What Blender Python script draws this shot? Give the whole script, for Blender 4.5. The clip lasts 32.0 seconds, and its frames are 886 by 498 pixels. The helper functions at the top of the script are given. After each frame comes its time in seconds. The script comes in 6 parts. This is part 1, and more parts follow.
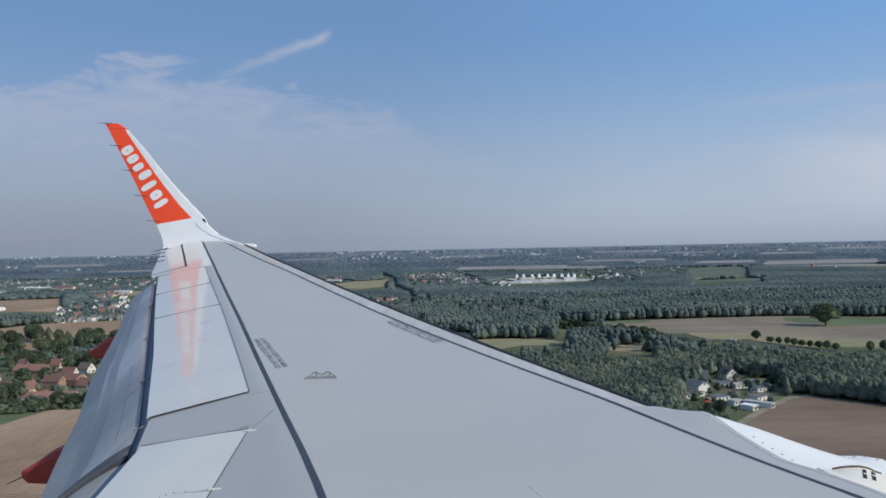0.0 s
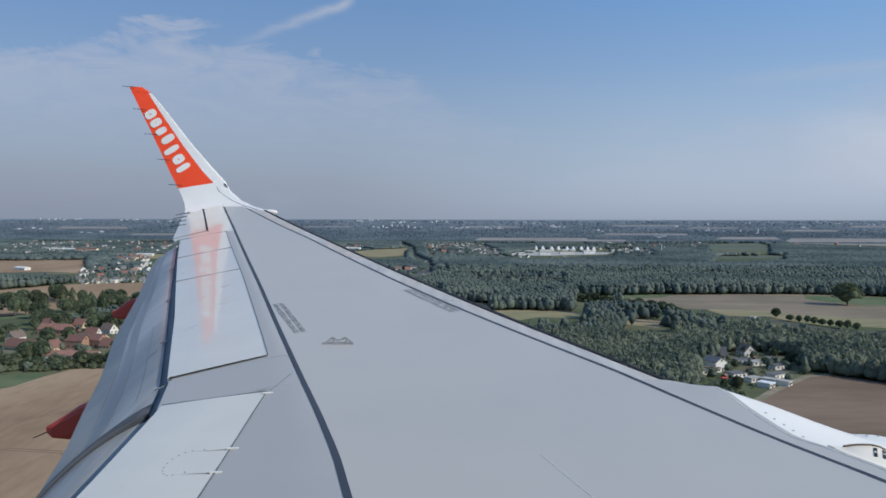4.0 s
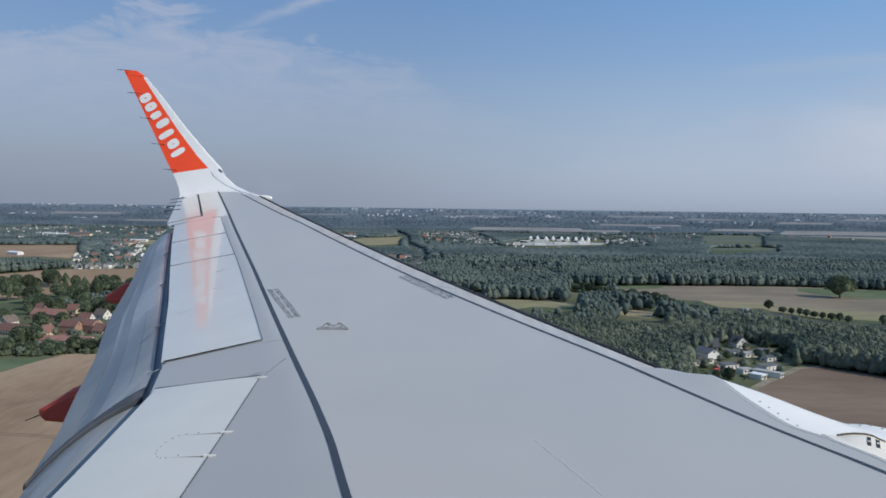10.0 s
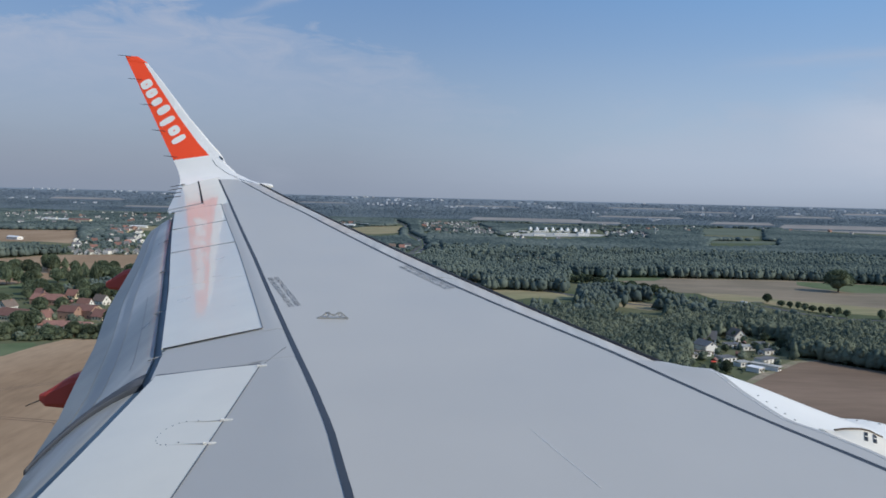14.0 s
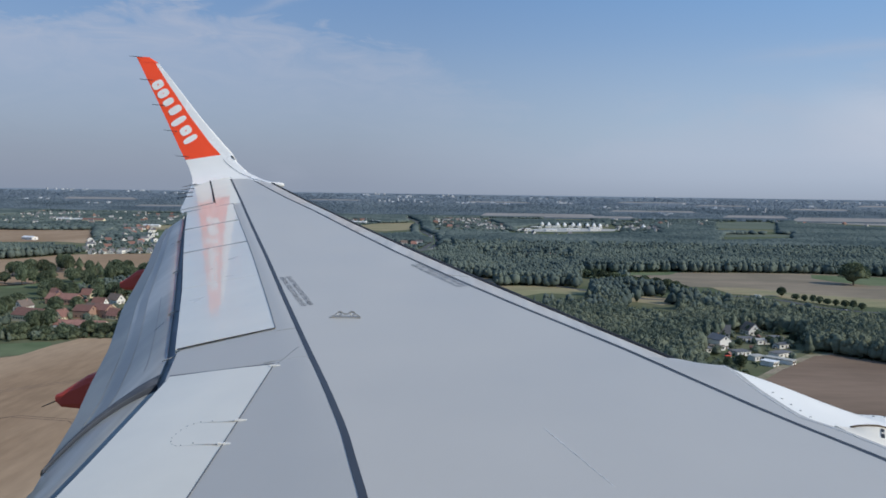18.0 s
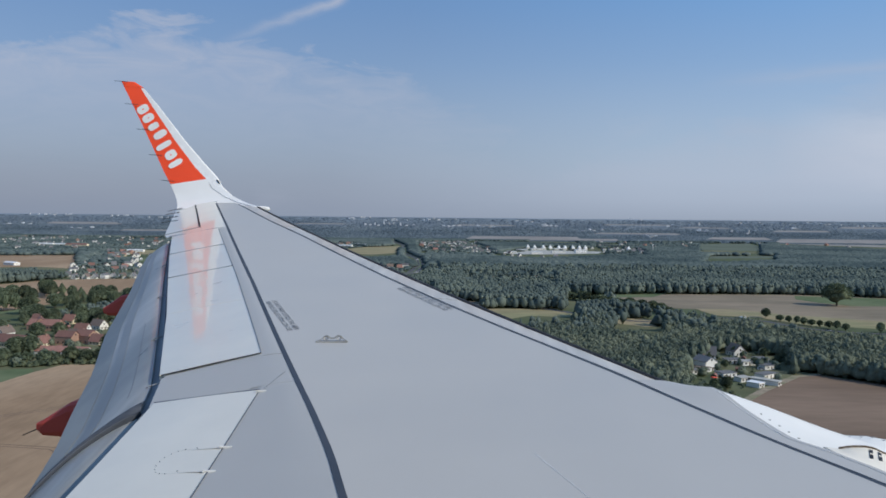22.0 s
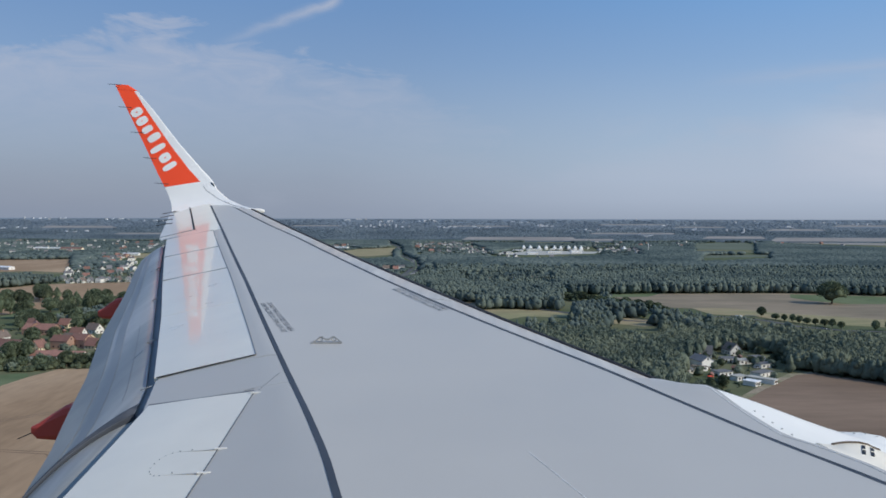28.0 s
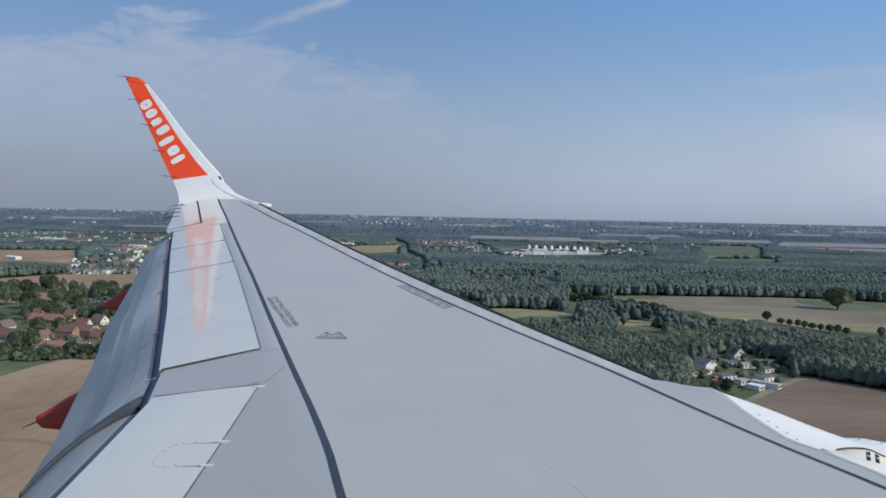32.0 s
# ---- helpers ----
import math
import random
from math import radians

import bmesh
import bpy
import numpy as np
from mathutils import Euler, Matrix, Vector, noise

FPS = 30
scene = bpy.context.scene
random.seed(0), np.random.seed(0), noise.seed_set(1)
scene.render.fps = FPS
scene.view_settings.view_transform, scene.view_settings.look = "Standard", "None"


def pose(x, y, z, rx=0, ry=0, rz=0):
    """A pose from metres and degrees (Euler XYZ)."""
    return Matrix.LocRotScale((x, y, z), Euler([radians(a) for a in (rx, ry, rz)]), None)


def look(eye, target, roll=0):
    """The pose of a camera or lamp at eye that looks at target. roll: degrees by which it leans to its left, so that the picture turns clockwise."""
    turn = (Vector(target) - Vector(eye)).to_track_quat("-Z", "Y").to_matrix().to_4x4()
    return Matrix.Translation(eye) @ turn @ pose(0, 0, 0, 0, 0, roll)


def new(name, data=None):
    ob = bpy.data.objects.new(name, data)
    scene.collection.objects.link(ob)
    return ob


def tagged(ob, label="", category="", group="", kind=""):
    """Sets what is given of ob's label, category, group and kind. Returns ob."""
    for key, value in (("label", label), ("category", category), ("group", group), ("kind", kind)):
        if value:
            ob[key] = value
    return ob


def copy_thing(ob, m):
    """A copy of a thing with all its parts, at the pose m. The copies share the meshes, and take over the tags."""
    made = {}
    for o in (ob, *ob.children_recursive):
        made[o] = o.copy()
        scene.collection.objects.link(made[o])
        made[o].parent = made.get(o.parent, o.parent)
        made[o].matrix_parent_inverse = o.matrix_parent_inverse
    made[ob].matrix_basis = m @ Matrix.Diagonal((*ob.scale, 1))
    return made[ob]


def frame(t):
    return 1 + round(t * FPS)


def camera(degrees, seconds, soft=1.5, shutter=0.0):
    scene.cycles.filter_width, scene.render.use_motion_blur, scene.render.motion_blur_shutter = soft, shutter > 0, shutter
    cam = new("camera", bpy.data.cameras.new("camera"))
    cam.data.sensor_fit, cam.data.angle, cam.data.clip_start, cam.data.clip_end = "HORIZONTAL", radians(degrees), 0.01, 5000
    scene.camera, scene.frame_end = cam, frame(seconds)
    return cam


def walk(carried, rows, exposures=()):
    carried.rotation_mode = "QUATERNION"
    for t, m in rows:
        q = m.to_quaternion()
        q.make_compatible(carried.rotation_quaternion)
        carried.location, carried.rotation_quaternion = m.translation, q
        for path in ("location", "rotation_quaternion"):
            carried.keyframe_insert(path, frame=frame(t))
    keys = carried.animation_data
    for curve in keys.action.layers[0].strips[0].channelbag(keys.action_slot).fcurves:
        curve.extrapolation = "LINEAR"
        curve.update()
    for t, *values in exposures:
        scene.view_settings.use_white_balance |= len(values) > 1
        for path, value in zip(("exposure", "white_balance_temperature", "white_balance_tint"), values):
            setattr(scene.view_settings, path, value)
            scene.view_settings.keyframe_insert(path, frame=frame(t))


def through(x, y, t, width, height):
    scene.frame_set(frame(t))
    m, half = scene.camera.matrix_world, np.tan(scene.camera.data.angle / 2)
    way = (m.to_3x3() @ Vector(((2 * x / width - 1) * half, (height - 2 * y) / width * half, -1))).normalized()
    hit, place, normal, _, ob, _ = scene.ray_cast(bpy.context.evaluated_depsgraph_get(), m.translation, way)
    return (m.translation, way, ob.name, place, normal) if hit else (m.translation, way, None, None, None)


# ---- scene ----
# camera path: seconds, place, turn
PATH = [
    (0.0, -3.806, 1.793, 96.378, 90.03, 1.15, -0.51),
    (0.5, -3.807, 1.791, 96.375, 89.05, 1.43, -0.08),
    (1.0, -3.805, 1.779, 96.382, 87.84, 1.52, 0.69),
    (1.5, -3.805, 1.770, 96.376, 86.68, 1.47, 1.49),
    (2.0, -3.817, 1.760, 96.376, 86.21, 1.63, 1.99),
    (2.5, -3.811, 1.778, 96.377, 86.78, 1.40, 2.19),
    (3.0, -3.808, 1.776, 96.365, 87.15, 0.89, 1.78),
    (3.5, -3.796, 1.764, 96.374, 87.59, 0.33, 1.26),
    (5.5, -3.803, 1.773, 96.379, 88.04, -0.78, 0.75),
    (6.0, -3.807, 1.775, 96.371, 87.48, -0.60, 0.89),
    (6.5, -3.806, 1.780, 96.371, 87.14, -0.54, 1.13),
    (7.0, -3.804, 1.785, 96.361, 86.76, -0.46, 1.42),
    (7.5, -3.806, 1.780, 96.366, 86.55, -0.24, 1.55),
    (8.0, -3.812, 1.790, 96.372, 86.50, 0.02, 1.56),
    (8.5, -3.812, 1.789, 96.378, 86.32, 0.06, 1.37),
    (9.0, -3.810, 1.790, 96.371, 86.05, -0.05, 1.17),
    (9.5, -3.811, 1.787, 96.358, 86.25, -0.40, 0.89),
    (10.0, -3.806, 1.783, 96.357, 87.04, -0.73, 0.57),
    (10.5, -3.810, 1.786, 96.378, 87.75, -1.02, 0.03),
    (11.0, -3.809, 1.788, 96.374, 87.78, -1.16, -0.39),
    (11.5, -3.810, 1.772, 96.377, 87.72, -1.54, -0.70),
    (12.0, -3.807, 1.772, 96.363, 88.10, -2.02, -0.82),
    (12.5, -3.807, 1.767, 96.367, 88.40, -2.12, -0.81),
    (13.0, -3.806, 1.774, 96.370, 88.27, -1.99, -0.54),
    (13.5, -3.815, 1.778, 96.370, 87.14, -1.78, -0.03),
    (14.0, -3.814, 1.778, 96.364, 86.29, -1.40, 0.58),
    (14.5, -3.813, 1.781, 96.368, 86.09, -1.18, 0.94),
    (16.5, -3.813, 1.785, 96.372, 85.36, -0.71, 0.88),
    (17.0, -3.810, 1.783, 96.362, 85.55, -0.77, 1.13),
    (17.5, -3.813, 1.783, 96.359, 85.87, -0.86, 1.36),
    (18.0, -3.813, 1.782, 96.379, 86.00, -0.81, 1.40),
    (18.5, -3.813, 1.781, 96.370, 86.08, -0.79, 1.23),
    (19.0, -3.814, 1.782, 96.367, 85.92, -0.89, 1.06),
    (19.5, -3.813, 1.776, 96.362, 86.07, -1.06, 0.88),
    (20.0, -3.809, 1.773, 96.362, 86.70, -1.29, 0.78),
    (20.5, -3.813, 1.778, 96.373, 87.43, -1.53, 0.66),
    (21.0, -3.812, 1.779, 96.371, 87.57, -1.47, 0.56),
    (21.5, -3.811, 1.778, 96.377, 87.93, -1.14, 0.45),
    (22.0, -3.820, 1.792, 96.378, 87.71, -0.56, 0.36),
    (22.5, -3.814, 1.792, 96.372, 87.02, 0.00, 0.23),
    (23.0, -3.810, 1.783, 96.385, 86.75, 0.64, 0.06),
    (23.5, -3.810, 1.788, 96.387, 86.69, 1.27, 0.06),
    (24.0, -3.800, 1.787, 96.384, 86.68, 1.71, 0.28),
    (24.5, -3.808, 1.782, 96.377, 86.85, 1.78, 0.44),
    (26.5, -3.811, 1.786, 96.351, 87.95, 0.56, 1.33),
    (27.0, -3.813, 1.788, 96.373, 88.36, 0.35, 0.89),
    (27.5, -3.812, 1.790, 96.379, 87.79, 0.19, 0.38),
    (28.0, -3.806, 1.782, 96.372, 87.80, -0.14, 0.04),
    (28.5, -3.808, 1.784, 96.368, 88.09, -0.46, -0.11),
    (29.0, -3.811, 1.785, 96.366, 87.63, -0.77, -0.14),
    (29.5, -3.806, 1.776, 96.360, 87.29, -1.48, 0.01),
    (30.0, -3.814, 1.777, 96.354, 87.91, -2.57, 0.21),
    (30.5, -3.816, 1.774, 96.355, 87.67, -2.91, 0.35),
    (31.0, -3.820, 1.781, 96.360, 87.76, -2.69, 0.36),
    (31.5, -3.813, 1.787, 96.374, 88.24, -1.86, 0.39),
    (32.0, -3.814, 1.785, 96.369, 87.65, -1.22, 0.49),
]
cam = camera(58.97, 32.0, soft=1.7)
walk(cam, [(r[0], pose(*r[1:])) for r in PATH])

# ---- light ----
SUN_TO = Vector((0.76, -0.36, 0.54)).normalized()
world = bpy.data.worlds.new("sky")
scene.world = world
world.use_nodes = True
wn, wl = world.node_tree.nodes, world.node_tree.links
sky = wn.new("ShaderNodeTexSky")
sky.sky_type = "NISHITA"
sky.sun_disc = False
sky.sun_elevation = math.asin(SUN_TO.z)
sky.sun_rotation = math.atan2(SUN_TO.x, SUN_TO.y)
sky.altitude, sky.air_density, sky.dust_density, sky.ozone_density = 100, 1.0, 0.6, 4.0
back = wn["Background"]
SKY_STRENGTH = 0.121
back.inputs["Strength"].default_value = SKY_STRENGTH


def wnode(kind, **put):
    n = wn.new(kind)
    for key, value in put.items():
        if key in n.inputs:
            n.inputs[key].default_value = value
    return n


coord = wn.new("ShaderNodeTexCoord")
split = wn.new("ShaderNodeSeparateXYZ")
wl.new(coord.outputs["Generated"], split.inputs[0])


def wramp(source, stops):
    r = wn.new("ShaderNodeValToRGB")
    e = r.color_ramp.elements
    e[0].position, e[0].color = stops[0][0], (*[stops[0][1]] * 3, 1)
    e[1].position, e[1].color = stops[-1][0], (*[stops[-1][1]] * 3, 1)
    for pos, v in stops[1:-1]:
        s = e.new(pos)
        s.color = (v, v, v, 1)
    wl.new(source, r.inputs[0])
    return r.outputs[0]


def wmath(op, a, b):
    m = wn.new("ShaderNodeMath")
    m.operation = op
    for i, v in enumerate((a, b)):
        if isinstance(v, (int, float)):
            m.inputs[i].default_value = v
        else:
            wl.new(v, m.inputs[i])
    return m.outputs[0]


def wmix(factor, a, b):
    m = wn.new("ShaderNodeMix")
    m.data_type = "RGBA"
    wl.new(factor, m.inputs[0])
    for i, v in ((6, a), (7, b)):
        if isinstance(v, tuple):
            m.inputs[i].default_value = v
        else:
            wl.new(v, m.inputs[i])
    return m.outputs[2]


# thin high cloud in streaks
mapping = wn.new("ShaderNodeMapping")
mapping.inputs["Rotation"].default_value = (0, radians(-9), 0)
mapping.inputs["Scale"].default_value = (1.3, 1.3, 4.2)
wl.new(coord.outputs["Generated"], mapping.inputs[0])
streak = wnode("ShaderNodeTexNoise", Scale=2.4, Detail=5.0, Roughness=0.5, Distortion=0.7)
wl.new(mapping.outputs[0], streak.inputs["Vector"])
fine = wnode("ShaderNodeTexNoise", Scale=9.0, Detail=8.0, Roughness=0.62, Distortion=1.2)
wl.new(mapping.outputs[0], fine.inputs["Vector"])
across_x = wmath("ADD", split.outputs[0], 0.5)
ux, vz = wmath("DIVIDE", split.outputs[0], split.outputs[1]), wmath("DIVIDE", split.outputs[2], split.outputs[1])
front = wramp(split.outputs[1], [(0.0, 0.0), (0.2, 0.0), (0.3, 1.0)])
along_x = wmath("DIVIDE", wmath("ADD", ux, 0.6), 1.2)
ragged = wmath("ADD", wmath("MULTIPLY", wmath("SUBTRACT", streak.outputs[0], 0.5), 0.17), wmath("MULTIPLY", wmath("SUBTRACT", fine.outputs[0], 0.5), 0.08))
# a bank of thin cloud towards the tail, whose upper edge falls away forwards
bank_top = wramp(along_x, [(0.0, 0.225), (0.18, 0.245), (0.29, 0.232), (0.37, 0.196), (0.45, 0.170), (0.50, 0.132), (0.55, 0.105), (0.64, 0.05), (1.0, 0.0)])
bank = wmath("MULTIPLY", wramp(wmath("SUBTRACT", wmath("ADD", bank_top, ragged), vz), [(0.0, 0.0), (0.012, 0.42), (0.045, 0.85), (0.10, 0.92), (0.3, 0.9)]), wramp(vz, [(0.0, 0.05), (0.07, 0.12), (0.13, 0.33), (0.19, 0.62), (0.235, 1.0), (0.3, 0.95)]))
bank = wmath("MULTIPLY", bank, wramp(fine.outputs[0], [(0.0, 0.7), (0.36, 0.78), (0.62, 1.12), (1.0, 1.15)]))
# paler veil ahead
veil_top = wramp(along_x, [(0.0, 0.0), (0.50, 0.03), (0.68, 0.105), (0.84, 0.150), (0.93, 0.185), (1.0, 0.20)])
veil = wmath("MULTIPLY", wramp(wmath("SUBTRACT", wmath("ADD", veil_top, ragged), vz), [(0.0, 0.0), (0.05, 0.35), (0.12, 0.6), (0.3, 0.6)]), wramp(vz, [(0.0, 0.4), (0.06, 0.8), (0.3, 1.0)]))
streak_line = wmath("ABSOLUTE", wmath("SUBTRACT", wmath("SUBTRACT", vz, wmath("MULTIPLY", ux, 0.104)), wmath("ADD", wmath("MULTIPLY", fine.outputs[0], 0.02), 0.128)), 0.0)
wisp = wmath("MULTIPLY", wramp(streak_line, [(0.0, 0.38), (0.006, 0.2), (0.014, 0.0)]), wramp(along_x, [(0.76, 0.0), (0.86, 0.7), (1.0, 1.0)]))
# a brighter cloud far ahead
puff = wmath("MULTIPLY", wramp(along_x, [(0.84, 0.0), (0.93, 0.35), (1.0, 0.62)]), wramp(wmath("ADD", vz, wmath("MULTIPLY", ragged, 0.6)), [(0.03, 0.0), (0.07, 0.55), (0.105, 1.0), (0.122, 0.6), (0.14, 0.0)]))
cloud = wmath("MULTIPLY", front, wmath("MAXIMUM", wisp, wmath("MAXIMUM", bank, veil)))
# an old vapour trail
off_line = wmath("ABSOLUTE", wmath("SUBTRACT", wmath("SUBTRACT", vz, wmath("MULTIPLY", ux, 0.353)), wmath("ADD", wmath("MULTIPLY", fine.outputs[0], 0.016), 0.3145)), 0.0)
trail = wmath("MULTIPLY", wramp(off_line, [(0.0, 1.0), (0.004, 0.6), (0.009, 0.0)]), wmath("MULTIPLY", wramp(wmath("ADD", ux, 0.5), [(0.20, 0.0), (0.27, 0.5), (0.36, 1.0), (0.375, 0.0)]), wmath("MULTIPLY", front, 0.75)))
haze = wramp(split.outputs[2], [(0.0, 0.97), (0.05, 0.88), (0.12, 0.60), (0.19, 0.25), (0.26, 0.03), (0.4, 0.0)])
deep = wmix(wramp(split.outputs[2], [(0.0, 0.0), (0.12, 0.35), (0.26, 0.75), (1.0, 0.75)]), sky.outputs[0], wmix(wramp(across_x, [(0.0, 0.0), (0.45, 0.1), (0.9, 1.0)]), (1.22, 2.28, 4.28, 1), (1.42, 3.08, 5.85, 1)))
low_sky = wmix(wramp(across_x, [(0.0, 0.0), (0.35, 0.15), (0.75, 0.8), (1.0, 1.0)]), (1.96, 2.28, 3.10, 1), (3.45, 4.22, 5.45, 1))
with_haze = wmix(haze, deep, low_sky)
with_cloud = wmix(wmath("MAXIMUM", wmath("MINIMUM", cloud, 0.85), trail), with_haze, (3.62, 3.98, 4.90, 1))
with_cloud = wmix(wmath("MULTIPLY", puff, front), with_cloud, (4.9, 5.2, 6.0, 1))
murk = wramp(split.outputs[2], [(0.0, 0.75), (0.010, 0.5), (0.025, 0.2), (0.05, 0.0), (1.0, 0.0)])
wl.new(wmix(murk, with_cloud, wmix(wramp(across_x, [(0.0, 0.0), (1.0, 1.0)]), (2.02, 2.42, 3.15, 1), (2.55, 2.98, 3.75, 1))), back.inputs["Color"])

sun = new("sun", bpy.data.lights.new("sun", "SUN"))
sun.data.energy, sun.data.angle, sun.data.color = 3.1, radians(0.6), (1.0, 0.93, 0.80)
sun.matrix_world = look(SUN_TO * 400, (0, 0, 0))
scene.view_settings.exposure = 0.0


# ---- materials ----
def material(name, colour, rough=0.6, vary=0.12, grain=3.0, coarse=0.3, metal=0.0, bump=0.0, coat=0.0, spread=0.0, by="OBJECT", second=None, bands=None, spec=0.5, through=0.0, coat_rough=0.06, depth=0.02):
    """A surface with variation at two scales: grain (fine) and coarse, both in 1/m."""
    m = bpy.data.materials.new(name)
    m.use_nodes = True
    n, l = m.node_tree.nodes, m.node_tree.links
    b = n["Principled BSDF"]
    b.inputs["Roughness"].default_value, b.inputs["Metallic"].default_value = rough, metal
    b.inputs["Specular IOR Level"].default_value = spec
    b.inputs["Coat Weight"].default_value, b.inputs["Coat Roughness"].default_value = coat, coat_rough
    geo = n.new("ShaderNodeNewGeometry")
    fine, wide = n.new("ShaderNodeTexNoise"), n.new("ShaderNodeTexNoise")
    fine.inputs["Scale"].default_value, wide.inputs["Scale"].default_value = grain, coarse
    fine.inputs["Detail"].default_value, wide.inputs["Detail"].default_value = 5, 4
    tex = n.new("ShaderNodeTexCoord")
    mp = n.new("ShaderNodeMapping")
    if bands:
        mp.inputs["Scale"].default_value = bands
    l.new(tex.outputs["Object"], mp.inputs[0])
    l.new(mp.outputs[0], fine.inputs["Vector"])
    l.new(mp.outputs[0], wide.inputs["Vector"])
    add = n.new("ShaderNodeMath")
    add.operation = "ADD"
    l.new(fine.outputs[0], add.inputs[0])
    l.new(wide.outputs[0], add.inputs[1])
    rng = n.new("ShaderNodeMapRange")
    rng.inputs["From Min"].default_value, rng.inputs["From Max"].default_value = 0.65, 1.35
    rng.inputs["To Min"].default_value, rng.inputs["To Max"].default_value = 1 - vary, 1 + vary
    l.new(add.outputs[0], rng.inputs["Value"])
    level = rng.outputs[0]
    if spread:
        if by == "OBJECT":
            pick = n.new("ShaderNodeObjectInfo").outputs["Random"]
        else:
            pick = geo.outputs["Random Per Island"]
        r2 = n.new("ShaderNodeMapRange")
        r2.inputs["To Min"].default_value, r2.inputs["To Max"].default_value = 1 - spread, 1 + spread
        l.new(pick, r2.inputs["Value"])
        mul = n.new("ShaderNodeMath")
        mul.operation = "MULTIPLY"
        l.new(level, mul.inputs[0])
        l.new(r2.outputs[0], mul.inputs[1])
        level = mul.outputs[0]
    base = (*colour, 1)
    scale = n.new("ShaderNodeVectorMath")
    scale.operation = "SCALE"
    if second:
        mix = n.new("ShaderNodeMix")
        mix.data_type = "RGBA"
        mix.inputs[6].default_value, mix.inputs[7].default_value = base, (*second, 1)
        step = n.new("ShaderNodeMapRange")
        step.inputs["From Min"].default_value, step.inputs["From Max"].default_value = 0.42, 0.60
        l.new(wide.outputs[0], step.inputs["Value"])
        share = step.outputs[0]
        if by == "ISLAND":
            # single crowns differ from their neighbours
            own = n.new("ShaderNodeMath")
            own.operation, own.use_clamp = "MULTIPLY_ADD", True
            own.inputs[1].default_value = 0.9
            l.new(geo.outputs["Random Per Island"], own.inputs[0])
            less = n.new("ShaderNodeMath")
            less.operation = "SUBTRACT"
            less.inputs[1].default_value = 0.45
            l.new(share, less.inputs[0])
            l.new(less.outputs[0], own.inputs[2])
            share = own.outputs[0]
        l.new(share, mix.inputs[0])
        l.new(mix.outputs[2], scale.inputs[0])
    else:
        scale.inputs[0].default_value = colour
    l.new(level, scale.inputs["Scale"])
    l.new(scale.outputs[0], b.inputs["Base Color"])
    if rough < 0.6:
        rr = n.new("ShaderNodeMapRange")
        rr.inputs["To Min"].default_value, rr.inputs["To Max"].default_value = rough * 0.75, rough * 1.3
        l.new(fine.outputs[0], rr.inputs["Value"])
        l.new(rr.outputs[0], b.inputs["Roughness"])
    if bump:
        bp = n.new("ShaderNodeBump")
        bp.inputs["Strength"].default_value, bp.inputs["Distance"].default_value = bump, depth
        l.new(fine.outputs[0], bp.inputs["Height"])
        l.new(bp.outputs[0], b.inputs["Normal"])
        if coat_rough < 0.05:
            l.new(bp.outputs[0], b.inputs["Coat Normal"])
    if through:
        tr, ms = n.new("ShaderNodeBsdfTranslucent"), n.new("ShaderNodeMixShader")
        ms.inputs[0].default_value = through
        l.new(scale.outputs[0], tr.inputs[0])
        l.new(b.outputs[0], ms.inputs[1])
        l.new(tr.outputs[0], ms.inputs[2])
        l.new(ms.outputs[0], n["Material Output"].inputs["Surface"])
    return m


